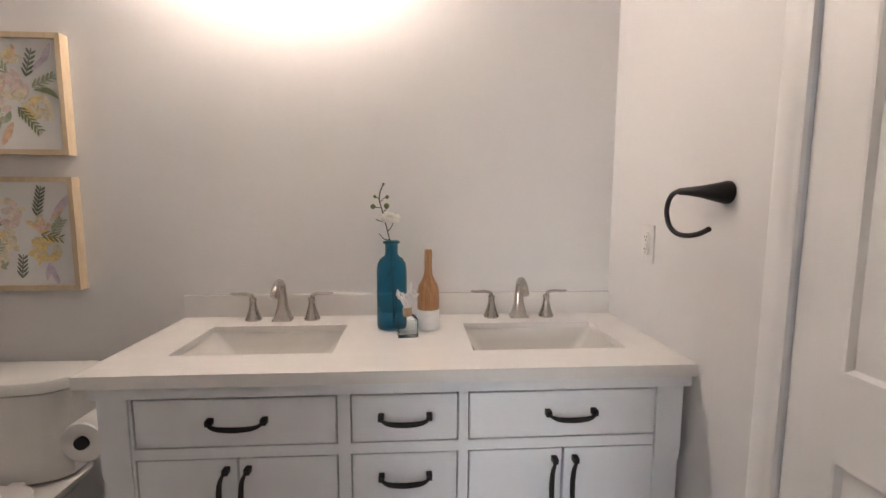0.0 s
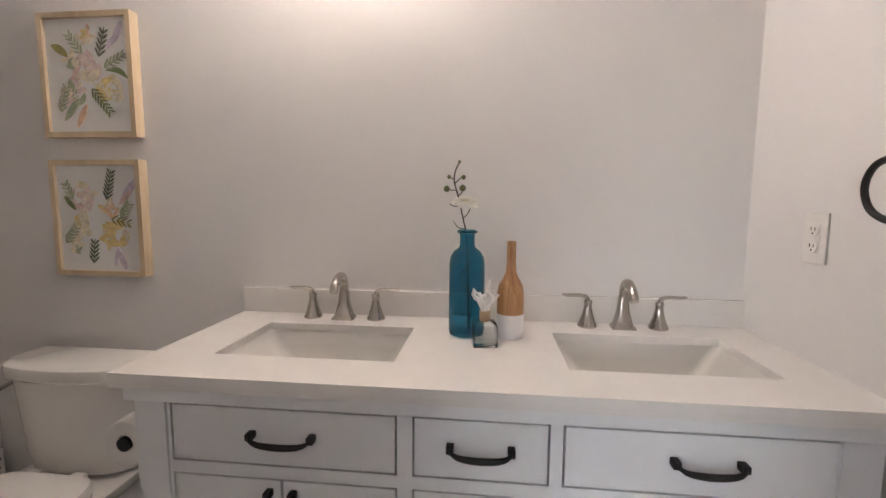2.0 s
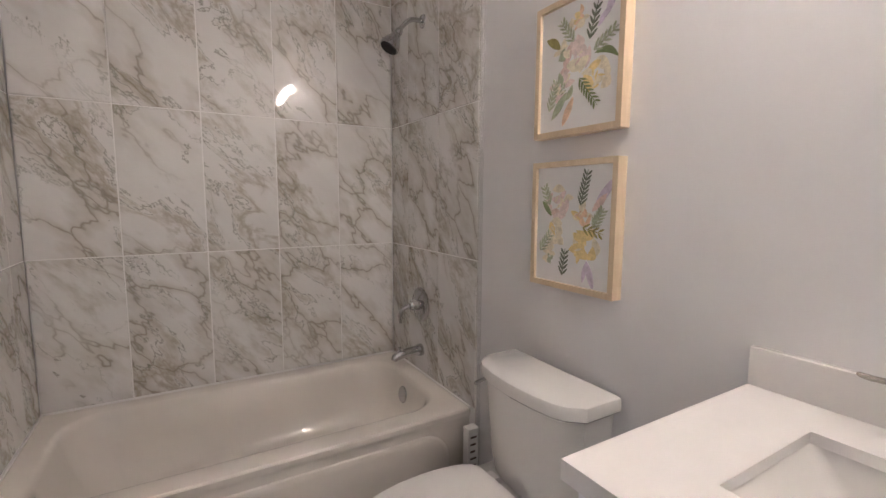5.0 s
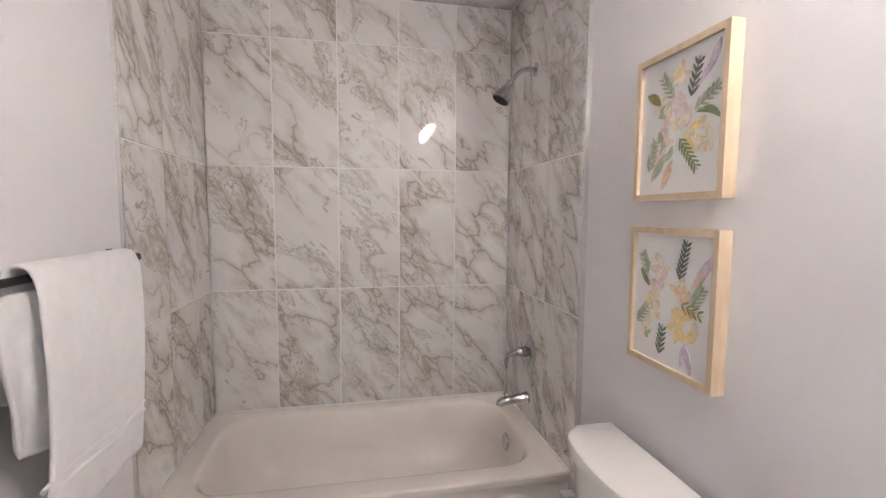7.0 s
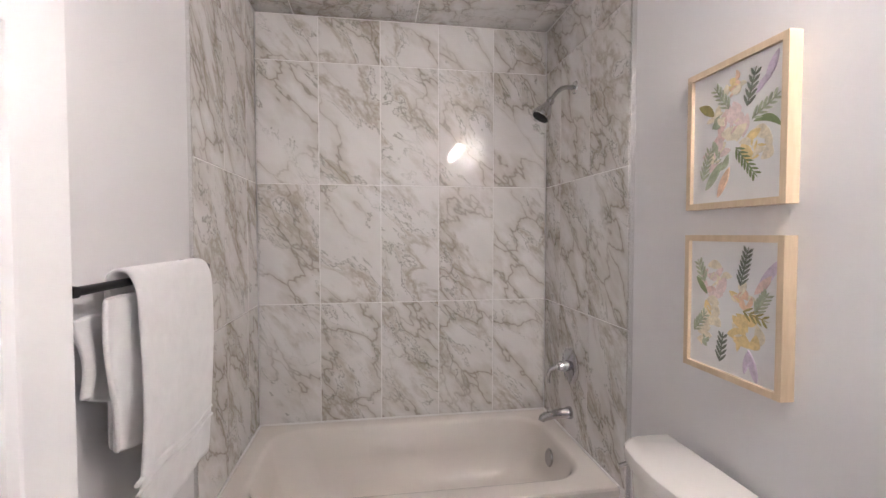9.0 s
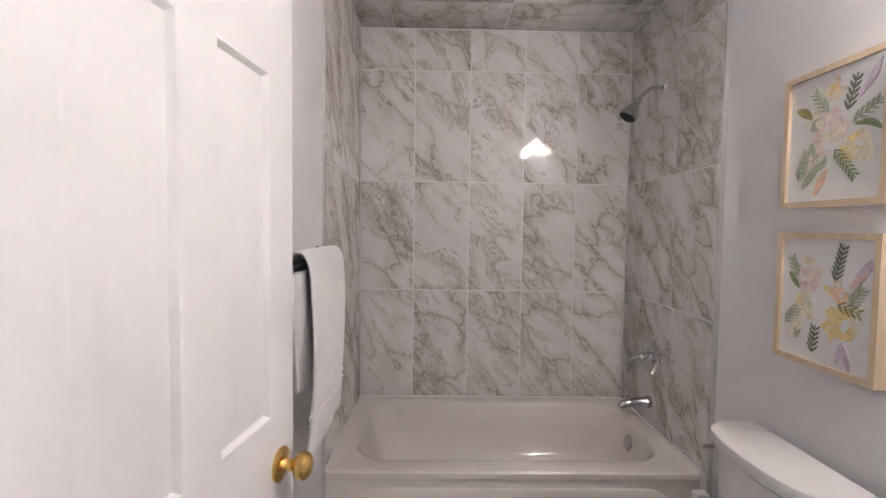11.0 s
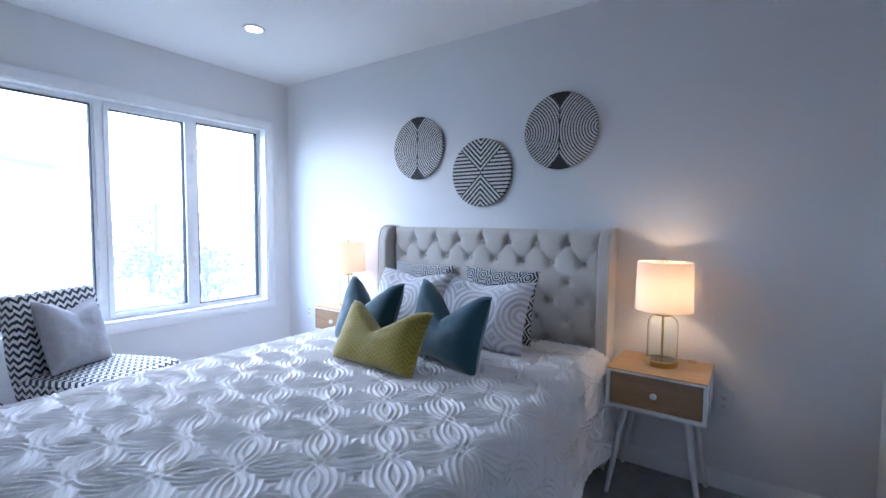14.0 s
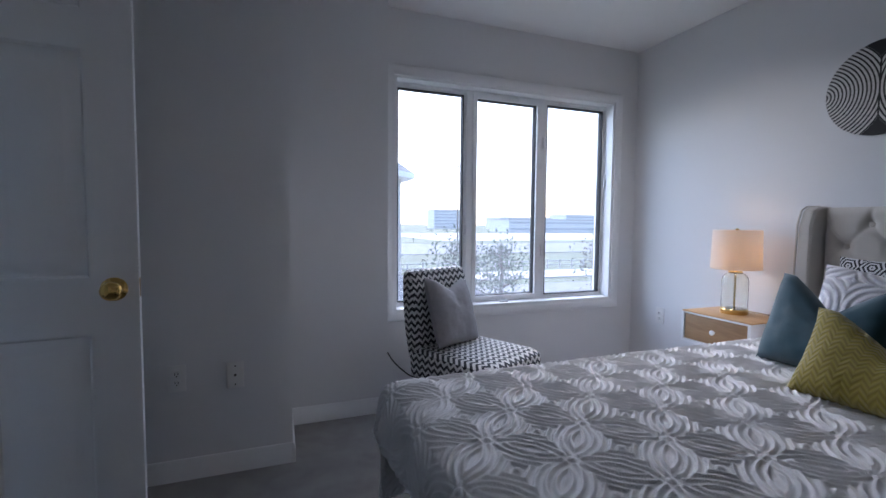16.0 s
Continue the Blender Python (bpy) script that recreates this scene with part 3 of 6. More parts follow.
def shower_fittings():
    y = 1.584
    s = thing("shower_fixture", "chrome shower head on a bent arm", "shower", pose(-2.17, y, 2.02))
    part("flange", lathe(bmesh.new(), [(0, 0), (0.030, 0), (0.028, 0.006), (0.012, 0.012), (0, 0.012)], 24), CHROME, s, at=pose(0, 0, 0, 90))
    part("arm", tube(bmesh.new(), curve_pts([(0, 0.0, 0), (0, -0.05, -0.002), (0, -0.085, -0.022), (0, -0.118, -0.062)], 6), 0.0105, 12), CHROME, s)
    part("head", lathe(bmesh.new(), [(0, 0), (0.013, 0), (0.016, -0.012), (0.013, -0.02), (0.02, -0.034), (0.034, -0.064), (0.037, -0.072), (0.037, -0.082), (0.034, -0.085), (0, -0.085)], 32), CHROME, s, at=pose(0, -0.115, -0.058, -32) @ Matrix.Scale(1.2, 4))
    part("spray_face", lathe(bmesh.new(), [(0, 0), (0.032, 0), (0.030, -0.003), (0, -0.004)], 24), DARK, s, at=pose(0, -0.115, -0.058, -32) @ pose(0, 0, -0.1026) @ Matrix.Scale(1.2, 4))
    v = thing("shower_valve", "chrome single-lever shower valve", "shower valve", pose(-2.19, y, 0.705))
    part("escutcheon", lathe(bmesh.new(), [(0, 0), (0.084, 0), (0.085, 0.004), (0.078, 0.009), (0.045, 0.012), (0.030, 0.016), (0, 0.016)], 40), CHROME, v, at=pose(0, 0, 0, 90))
    part("hub", lathe(bmesh.new(), [(0, 0.01), (0.026, 0.01), (0.024, 0.05), (0.020, 0.062), (0, 0.064)], 28), CHROME, v, at=pose(0, 0, 0, 90))
    part("lever", tube(bmesh.new(), curve_pts([(0, -0.045, 0), (0.0, -0.075, -0.004), (-0.012, -0.098, -0.022), (-0.02, -0.104, -0.058), (-0.022, -0.10, -0.085)], 6), [0.014] * 6 + [0.011] * 12 + [0.008] * 7, 12), CHROME, v)
    p = thing("tub_spout", "chrome bathtub spout with diverter", "tub spout", pose(-2.185, y, 0.478))
    part("spout", tube(bmesh.new(), [(0, 0, 0), (0, -0.012, 0), (0, -0.03, 0), (0, -0.09, -0.004), (0, -0.125, -0.010), (0, -0.142, -0.018), (0, -0.147, -0.03)], [0.030, 0.030, 0.024, 0.022, 0.021, 0.019, 0.015], 20), CHROME, p)
    part("diverter", lathe(bmesh.new(), [(0, 0), (0.004, 0), (0.004, 0.016), (0.007, 0.018), (0.007, 0.024), (0, 0.025)], 12), CHROME, p, at=pose(0, -0.118, 0.008))


shower_fittings()


def towel_and_bar():
    bar = thing("towel_bar", "black metal towel bar on the wall", "towel bar", pose(-1.36, Y_BATH, 1.235))
    part("rod", tube(bmesh.new(), [(-0.305, 0.075, 0), (0.305, 0.075, 0)], 0.0085, 14), BLACKM, bar)
    for x in (-0.305, 0.305):
        part("bracket", tube(bmesh.new(), [(x, 0, 0), (x, 0.010, 0), (x, 0.03, 0), (x, 0.078, 0), (x, 0.084, 0)], [0.024, 0.024, 0.013, 0.011, 0.010], 18), BLACKM, bar)
    # towel folded in thirds over the rod
    towel = thing("towel", "white terry towel folded over the bar", "towel", pose(-1.36, Y_BATH + 0.075, 1.235))
    rng = random.Random(4)

    def sheet(x0, x1, front_drop, back_drop, gap, thick, wob):
        nu, rings = 16, []
        prof = []
        for k in range(13):
            prof.append((gap + 0.022 + 0.012 * math.sin(3 * k / 12), -front_drop * (1 - k / 12.0) - 0.012))
        for k in range(7):
            a = radians(180 * k / 6)
            prof.append((math.cos(a) * (gap + 0.014), 0.006 + math.sin(a) * (gap + 0.010)))
        for k in range(9):
            prof.append((-gap - 0.014, -back_drop * k / 8.0 - 0.012))
        bm = bmesh.new()
        cols = []
        for i in range(nu + 1):
            u = i / nu
            x = x0 + (x1 - x0) * u
            col = []
            for j, (y, z) in enumerate(prof):
                w = wob * math.sin(u * 9 + z * 5) * min(1, abs(z) * 3)
                lean = 0.06 * (z / max(front_drop, 0.01)) * (1 if j < 13 else 0.3)
                col.append(bm.verts.new((x - lean * (0.5), max(-0.062, y + w), z + 0.012 * math.sin(u * 4) * (1 if j == 0 else 0))))
            cols.append(col)
        for a, b in zip(cols, cols[1:]):
            for j in range(len(prof) - 1):
                bm.faces.new((a[j], a[j + 1], b[j + 1], b[j]))
        bmesh.ops.recalc_face_normals(bm, faces=bm.faces)
        ob = part("layer", bm, TOWELM, towel)
        mod = ob.modifiers.new("thickness", "SOLIDIFY")
        mod.thickness, mod.offset = thick, 1.0
        sub = ob.modifiers.new("round", "SUBSURF")
        sub.levels = sub.render_levels = 1
        return ob
    sheet(-0.245, 0.165, 0.53, 0.34, 0.006, 0.011, 0.006)

    def tail(x0, x1, z0, z1, y, phase):
        """A loose fold of the towel's back half, hanging behind the rod."""
        nu, nv, pts = 22, 16, []
        for i in range(nu):
            u = i / (nu - 1)
            for k in range(nv):
                v = k / (nv - 1)
                pts.append((x0 + (x1 - x0) * u + 0.012 * math.sin(5 * v + phase), y + 0.011 * math.sin(7 * u + phase) * (0.3 + v), z0 + (z1 - z0) * v - 0.02 * math.sin(3 * u + phase) * v))
        ob = new("layer", grid_mesh("layer", pts, TOWELM, nu, nv))
        ob.parent = towel
        sol = ob.modifiers.new("thickness", "SOLIDIFY")
        sol.thickness, sol.offset = 0.010, 0.0
        sub = ob.modifiers.new("round", "SUBSURF")
        sub.levels = sub.render_levels = 1
    tail(0.10, 0.225, -0.022, -0.335, 0.006, 0.4)
    tail(0.15, 0.265, -0.055, -0.225, -0.024, 1.7)
    # woven border bands near the lower hem
    for z in (-0.40, -0.425):
        part("border_band", tube(bmesh.new(), [(-0.235 + 0.425 * i / 12 + 0.022, 0.046 + 0.005 * math.sin(i * 0.75 - 2.0), z) for i in range(13)], 0.005, 6), TOWELM, towel)


towel_and_bar()

# ---- toilet ----
def build_toilet():
    t = thing("toilet", "white two-piece porcelain toilet with a closed lid", "toilet", pose(-1.252, 1.585, 0))

    def oct_ring(w, d, cut, z, back=0.0, bow=0.02):
        """A tank's outline: flat back, bowed front with cut corners."""
        pts = [(w, -back), (w, -d + cut * 0.9), (w - cut * 0.55, -d + cut * 0.25), (w - cut, -d), (w * 0.4, -d - bow * 0.7), (0, -d - bow), (-w * 0.4, -d - bow * 0.7), (-w + cut, -d), (-w + cut * 0.55, -d + cut * 0.25), (-w, -d + cut * 0.9), (-w, -back), (0, -back)]
        return [Vector((x, y, z)) for x, y in pts]
    part("tank", loft(bmesh.new(), [oct_ring(0.165, 0.13, 0.05, 0.331, 0.02), oct_ring(0.18, 0.15, 0.05, 0.346, 0.015), oct_ring(0.188, 0.160, 0.052, 0.42, 0.012), oct_ring(0.207, 0.172, 0.055, 0.655, 0.012)]), PORC, t)
    lid = [oct_ring(0.213, 0.180, 0.060, 0.652, 0.008), oct_ring(0.221, 0.188, 0.062, 0.660, 0.004), oct_ring(0.222, 0.190, 0.062, 0.685, 0.004), oct_ring(0.219, 0.187, 0.062, 0.696, 0.006), oct_ring(0.210, 0.178, 0.060, 0.702, 0.012)]
    part("tank_lid", loft(bmesh.new(), lid), PORC, t)
    part("flush_lever", tube(bmesh.new(), curve_pts([(-0.205, -0.10, 0.615), (-0.222, -0.10, 0.615), (-0.226, -0.13, 0.612), (-0.222, -0.17, 0.606)], 5), 0.008, 10, 0.8), CHROME, t, "chrome flush lever")

    def egg(w, l, y0, z, n=28):
        out = []
        for k in range(n):
            a = 2 * math.pi * k / n
            c, s = math.cos(a), math.sin(a)
            ww = w * (1.0 if s > 0 else 1.0)
            y = y0 + (l * 0.38 if s > 0 else l * 0.62) * s
            x = ww * math.copysign(abs(c) ** (0.26 if s > 0 else 0.92), c)
            out.append(Vector((x, y, z)))
        return out
    y0 = -0.40
    bowl = [egg(0.105, 0.40, y0 + 0.06, 0.0), egg(0.108, 0.41, y0 + 0.06, 0.02), egg(0.098, 0.36, y0 + 0.06, 0.10), egg(0.115, 0.40, y0 + 0.03, 0.18), egg(0.165, 0.48, y0, 0.285), egg(0.182, 0.50, y0, 0.330), egg(0.178, 0.495, y0, 0.342)]
    part("bowl", loft(bmesh.new(), bowl), PORC, t)
    part("deck", loft(bmesh.new(), [rrect(0.13, 0.11, 0.03, 0.25, 5, 0, -0.135), rrect(0.185, 0.125, 0.04, 0.315, 5, 0, -0.14), rrect(0.190, 0.13, 0.04, 0.330, 5, 0, -0.14)]), PORC, t)
    part("seat", loft(bmesh.new(), [egg(0.183, 0.495, y0, 0.342), egg(0.186, 0.50, y0, 0.350), egg(0.183, 0.495, y0, 0.358)]), PLASTIC, t)
    part("seat_lid", loft(bmesh.new(), [egg(0.184, 0.498, y0, 0.360), egg(0.186, 0.502, y0, 0.366), egg(0.182, 0.495, y0, 0.378), egg(0.150, 0.45, y0, 0.384)]), PLASTIC, t)
    for x in (-0.075, 0.075):
        part("seat_hinge", cube(x - 0.022, x + 0.022, -0.225, -0.19, 0.340, 0.375, 0.006), PLASTIC, t)


build_toilet()


def supply_and_pack():
    # narrow white packet standing between tub and toilet
    b = thing("paper_packet", "narrow white paper packet with dark print", "packet", pose(-1.700, 1.555, 0))
    part("packet", cube(-0.02, 0.02, -0.025, 0.025, 0, 0.31, 0.004), PLASTIC, b)
    for k in range(5):
        part("print_bar", cube(0.0202, 0.021, -0.015, 0.014 - 0.003 * (k % 3), 0.27 - 0.03 * k, 0.278 - 0.03 * k), plain("dark_print", (0.08, 0.05, 0.05), 0.6), b)


supply_and_pack()

# ---- vanity ----
CZ, CF = 0.845, 1.058


def bow_handle(length, material=BLACKM):
    """A cup pull seen as a drooping bar between two square posts; local x along, -y out, z up."""
    h = length / 2
    bm = bmesh.new()
    for s in (-1, 1):
        box(bm, s * h - 0.0075, s * h + 0.0075, -0.022, 0.0, -0.0075, 0.0075, 0.002)
    pts = curve_pts([(-h, -0.018, 0.0), (-h + 0.006, -0.025, -0.004), (-h * 0.62, -0.028, -0.010), (0, -0.029, -0.0125), (h * 0.62, -0.028, -0.010), (h - 0.006, -0.025, -0.004), (h, -0.018, 0.0)], 5)
    n = len(pts)
    tube(bm, pts, [0.0035 + 0.0035 * math.sin(math.pi * i / (n - 1)) ** 2 for i in range(n)], 10)
    return bm


def build_vanity():
    v = thing("vanity_cabinet", "white painted double vanity with black bow handles", "vanity", pose(0.034, CF, 0))
    F = 0.030          # face frame's front behind the counter's edge
    back = Y_NORTH - CF - 0.004
    # carcass and face frame with openings
    part("carcass", cube(-0.715, 0.715, F + 0.024, back, 0.104, 0.672), CAB, v)
    xs = (-0.735, -0.659, -0.161, -0.129, 0.147, 0.172, 0.677, 0.740)
    zs = (0.104, 0.156, 0.615, 0.643, 0.774, 0.798)
    holes = [(1, 1), (5, 1), (1, 3), (3, 3), (5, 3), (3, 1)]
    part("face_frame", slab(bmesh.new(), xs, zs, holes, F, F + 0.022, along_x), CAB, v)
    # inner rails of the middle stack
    for z in (0.307, 0.461):
        part("drawer_rail", cube(-0.129, 0.147, F + 0.0005, F + 0.02, z - 0.012, z + 0.012), CAB, v)
    part("apron_board", cube(-0.752, 0.757, F - 0.016, F + 0.03, 0.78, CZ - 0.031, 0.003), CAB, v)
    part("apron_side", cube(-0.752, -0.734, F + 0.031, back, 0.78, CZ - 0.031, 0.003), CAB, v)
    # shaped corner posts
    for s, x in ((-1, -0.735), (1, 0.740)):
        prof = [(0.000, 0.0), (0.0, 0.10), (0.004, 0.30), (0.010, 0.529), (0.012, 0.552), (0.002, 0.576), (0.0, 0.604), (0.0, 0.78)]
        rings = []
        for off, z in prof:
            xo = x - s * off
            xi = x - s * 0.070
            rings.append([Vector((xo, F - 0.008 + 0.5 * off, z)), Vector((xi, F - 0.008 + 0.5 * off, z)), Vector((xi, F + 0.05, z)), Vector((xo, F + 0.05, z))])
        part("corner_post", loft(bmesh.new(), rings), CAB, v)
    part("back_leg", cube(-0.735, -0.69, back - 0.05, back, 0, 0.784, 0.003), CAB, v)
    part("back_leg", cube(0.69, 0.735, back - 0.05, back, 0, 0.784, 0.003), CAB, v)
    part("side_panel", cube(-0.728, -0.716, F + 0.051, back - 0.051, 0.104, 0.784), CAB, v)

    def front(name, x0, x1, z0, z1, handles):
        g = 0.0032
        d = part(name, cube(x0 + g, x1 - g, F - 0.001, F + 0.019, z0 + g, z1 - g, 0.0015), CAB, v)
        # near-black plate paints the shade in the slits round the front
        part("gap_shadow", cube(x0, x1, F + 0.021, F + 0.0235, z0, z1), DARK, v)
        for hx, hz, turn, ln in handles:
            part("handle", bow_handle(ln), BLACKM, d, "black iron bow handle", at=pose(hx, F - 0.001, hz, 0, turn, 0))
    front("drawer", -0.657, -0.162, 0.644, 0.773, [(-0.405, 0.716, 0, 0.132)])
    front("drawer", -0.128, 0.146, 0.644, 0.773, [(0.010, 0.716, 0, 0.122)])
    front("drawer", 0.173, 0.676, 0.644, 0.773, [(0.440, 0.716, 0, 0.122)])
    front("drawer", -0.128, 0.146, 0.472, 0.615, [(0.010, 0.555, 0, 0.122)])
    front("drawer", -0.128, 0.146, 0.318, 0.449, [(0.010, 0.387, 0, 0.122)])
    front("drawer", -0.128, 0.146, 0.157, 0.295, [(0.010, 0.231, 0, 0.122)])
    for x0, x1, hx, turn in ((-0.657, -0.411, -0.437, 90), (-0.411, -0.162, -0.384, 90), (0.173, 0.425, 0.400, 90), (0.425, 0.676, 0.455, 90)):
        front("cabinet_door", x0, x1, 0.157, 0.615, [(hx, 0.522, turn, 0.130)])
    return v


build_vanity()


def build_counter():
    c = thing("countertop", "white quartz double-sink countertop with backsplash", "countertop", pose(0, 0, 0))
    B1, B2 = (-0.590, -0.156), (0.232, 0.672)
    y0, y1 = 1.195, 1.470
    part("slab", slab(bmesh.new(), (-0.740, B1[0], B1[1], B2[0], B2[1], X_EAST - 0.002), (CF, y0, y1, Y_NORTH - 0.001), [(1, 1), (3, 1)], CZ - 0.020, CZ, flat), QUARTZ, c)
    part("edge_strip", cube(-0.740, X_EAST - 0.002, CF, CF + 0.03, CZ - 0.032, CZ - 0.0201), QUARTZ, c)
    part("edge_strip", cube(-0.740, -0.71, CF + 0.0302, Y_NORTH - 0.001, CZ - 0.032, CZ - 0.0201), QUARTZ, c)
    part("backsplash", cube(-0.740, X_EAST - 0.002, Y_NORTH - 0.019, Y_NORTH - 0.001, CZ + 0.0005, CZ + 0.080, 0.0015), QUARTZ, c)
    for a, b in (B1, B2):
        s = thing("sink_basin", "white rectangular undermount porcelain basin", "sink", pose((a + b) / 2, (y0 + y1) / 2, CZ - 0.0205), "undermount basins")
        hx, hy = (b - a) / 2 + 0.004, (y1 - y0) / 2 + 0.004
        rings = [rrect(hx + 0.02, hy + 0.02, 0.03, 0, 5), rrect(hx, hy, 0.018, 0, 5), rrect(hx - 0.004, hy - 0.003, 0.02, -0.006, 5), rrect(hx - 0.030, hy - 0.008, 0.03, -0.045, 5), rrect(hx - 0.062, hy - 0.018, 0.035, -0.092, 5), rrect(hx - 0.085, hy - 0.032, 0.04, -0.118, 5), rrect(hx - 0.115, hy - 0.056, 0.045, -0.132, 5), rrect(0.03, 0.03, 0.028, -0.138, 5)]
        part("bowl", loft(bmesh.new(), rings, False, True), SINKM, s)
        part("drain", lathe(bmesh.new(), [(0, 0), (0.026, 0), (0.026, 0.002), (0.018, 0.003), (0.016, 0.0), (0, 0.001)], 24), NICKEL, s, "nickel drain", at=pose(0, 0, -0.1375))


build_counter()


def build_faucet(x, y):
    f = thing("faucet", "brushed nickel three-hole widespread faucet", "faucet", pose(x, y, CZ), "vanity faucets")
    # spout: foot, leaning neck and hooked end
    rings = []
    path = [(0.0, 0.0, 0.033, 0.024), (0.0, 0.006, 0.031, 0.023), (0.002, 0.012, 0.025, 0.020), (0.006, 0.05, 0.017, 0.016), (0.008, 0.09, 0.0135, 0.014)]
    pts = curve_pts([(0, 0.008, 0.09), (0, 0.002, 0.118), (0, -0.016, 0.134), (0, -0.045, 0.134), (0, -0.075, 0.117), (0, -0.090, 0.098)], 6)
    bm = bmesh.new()
    loft(bm, [rrect(a, b, min(a, b) * (0.15 if z < 0.02 else 0.7), z, 4, 0, yy) for yy, z, a, b in path])
    n = len(pts)
    tube(bm, pts, [0.0138 - 0.001 * i / n for i in range(n)], 16, 0.95)
    part("spout", bm, NICKEL, f)
    for s in (-1, 1):
        h = part("handle_base", lathe(bmesh.new(), [(0, 0), (0.027, 0), (0.028, 0.004), (0.024, 0.012), (0.016, 0.035), (0.0115, 0.055), (0.0105, 0.066), (0.0125, 0.070), (0.0115, 0.078), (0, 0.080)], 24), NICKEL, f, at=pose(s * 0.100, 0.004, 0))
        part("lever", tube(bmesh.new(), curve_pts([(0, 0, 0.074), (s * 0.006, 0, 0.088), (s * 0.024, 0, 0.093), (s * 0.056, 0, 0.092), (s * 0.074, 0, 0.094)], 5), [0.010, 0.010, 0.0095, 0.009, 0.0085, 0.008, 0.0075, 0.007, 0.007, 0.007, 0.007, 0.007, 0.0068, 0.0065, 0.0065, 0.0065, 0.0065, 0.006, 0.0055, 0.005, 0.003], 12, 0.75), NICKEL, h)


build_faucet(-0.389, 1.542)
build_faucet(0.444, 1.545)

# ---- bedroom ----
LINEN = plain("headboard_linen_beige", (0.56, 0.52, 0.465), 0.9, vary=0.05, scale=8, grain=600, relief=0.5, depth=0.0015, sheen=0.3)
QUILT = plain("chenille_cotton_white", (0.80, 0.79, 0.79), 1.0, vary=0.03, scale=20, grain=260, relief=0.6, depth=0.004, sheen=0.05)
SHEET = plain("bed_sheet_white", (0.74, 0.74, 0.75), 0.9, vary=0.03, grain=300, relief=0.2)
TEAL = plain("velvet_teal", (0.012, 0.062, 0.088), 0.75, vary=0.15, scale=14, grain=300, relief=0.25, depth=0.001, sheen=0.35)
CHAIRGREY = plain("cotton_slub_grey", (0.25, 0.24, 0.25), 0.92, vary=0.12, scale=40, grain=420, relief=0.5, depth=0.0015, sheen=0.2)
OAK = wood("oak_veneer", (0.50, 0.29, 0.12), (0.62, 0.39, 0.18), 1.0, 0.45, (1, 0.1, 1), 14)
OAKD = wood("oak_drawer_front", (0.26, 0.155, 0.075), (0.36, 0.225, 0.115), 1.0, 0.5, (1, 0.12, 1.2), 16)
LACQ = plain("white_lacquer", (0.78, 0.78, 0.79), 0.3, vary=0.01)
GOLD = plain("satin_gold", (0.70, 0.53, 0.24), 0.25, metal=1.0, vary=0.04)
CLEAR = glass("clear_glass", (0.97, 0.99, 0.97), 0.0, 1.45)
CHEV = zigzag("chevron_fabric", (0.022, 0.024, 0.030), (0.66, 0.65, 0.62), 0.048, 0.040)


def lattice_cloth(name, dark, light, px, py, band, hexagonal, soft, relief):
    """Cloth with nested rings or nested hexagons."""
    m, nt, b = nodes_of(name)
    sp = nt.nodes.new("ShaderNodeSeparateXYZ")
    nt.links.new(coords(nt, "UV"), sp.inputs[0])
    wob = calc(nt, "MULTIPLY", calc(nt, "SUBTRACT", noise_fac(nt, coords(nt, "UV"), 45, 2), 0.5), soft)
    fx, fy = calc(nt, "PINGPONG", calc(nt, "ADD", sp.outputs[0], wob), px), calc(nt, "PINGPONG", calc(nt, "ADD", sp.outputs[1], wob), py)
    if hexagonal:
        d = calc(nt, "MAXIMUM", fy, calc(nt, "ADD", calc(nt, "MULTIPLY", fy, 0.5), calc(nt, "MULTIPLY", fx, 0.87)))
    else:
        d = calc(nt, "SQRT", calc(nt, "ADD", calc(nt, "MULTIPLY", fx, fx), calc(nt, "MULTIPLY", fy, fy)))
    f = remap(nt, calc(nt, "PINGPONG", d, band), band * (0.5 - 0.08 - soft * 20), band * (0.5 + 0.08 + soft * 20))
    nt.links.new(mixed(nt, f, dark, light), b.inputs["Base Color"])
    b.inputs["Roughness"].default_value = 0.92
    bumped(nt, b, calc(nt, "ADD", f, calc(nt, "MULTIPLY", noise_fac(nt, coords(nt, "UV"), 180, 3), 0.8)), relief, 0.006)
    return m


GEO = lattice_cloth("geometric_weave", (0.022, 0.022, 0.026), (0.62, 0.62, 0.62), 0.046, 0.040, 0.0072, True, 0.0, 0.3)
SHAMM = lattice_cloth("sham_tufted_stripes", (0.56, 0.55, 0.59), (0.78, 0.77, 0.78), 0.135, 0.135, 0.0150, False, 0.012, 0.9)
BLACKLEG = plain("black_stained_wood", (0.015, 0.013, 0.012), 0.4)


def mustard():
    m, nt, b = nodes_of("quilted_velvet_mustard")
    s = nt.nodes.new("ShaderNodeSeparateXYZ")
    nt.links.new(coords(nt, "UV"), s.inputs[0])
    tri = calc(nt, "PINGPONG", s.outputs[0], 0.022)
    f = calc(nt, "PINGPONG", calc(nt, "ADD", s.outputs[1], calc(nt, "MULTIPLY", tri, 1.1)), 0.011)
    h = remap(nt, f, 0.0, 0.011)
    nt.links.new(mixed(nt, h, (0.23, 0.18, 0.015), (0.33, 0.265, 0.03)), b.inputs["Base Color"])
    b.inputs["Roughness"].default_value = 0.8
    b.inputs["Sheen Weight"].default_value = 0.3
    bumped(nt, b, h, 0.5, 0.004)
    return m


MUSTARD = mustard()


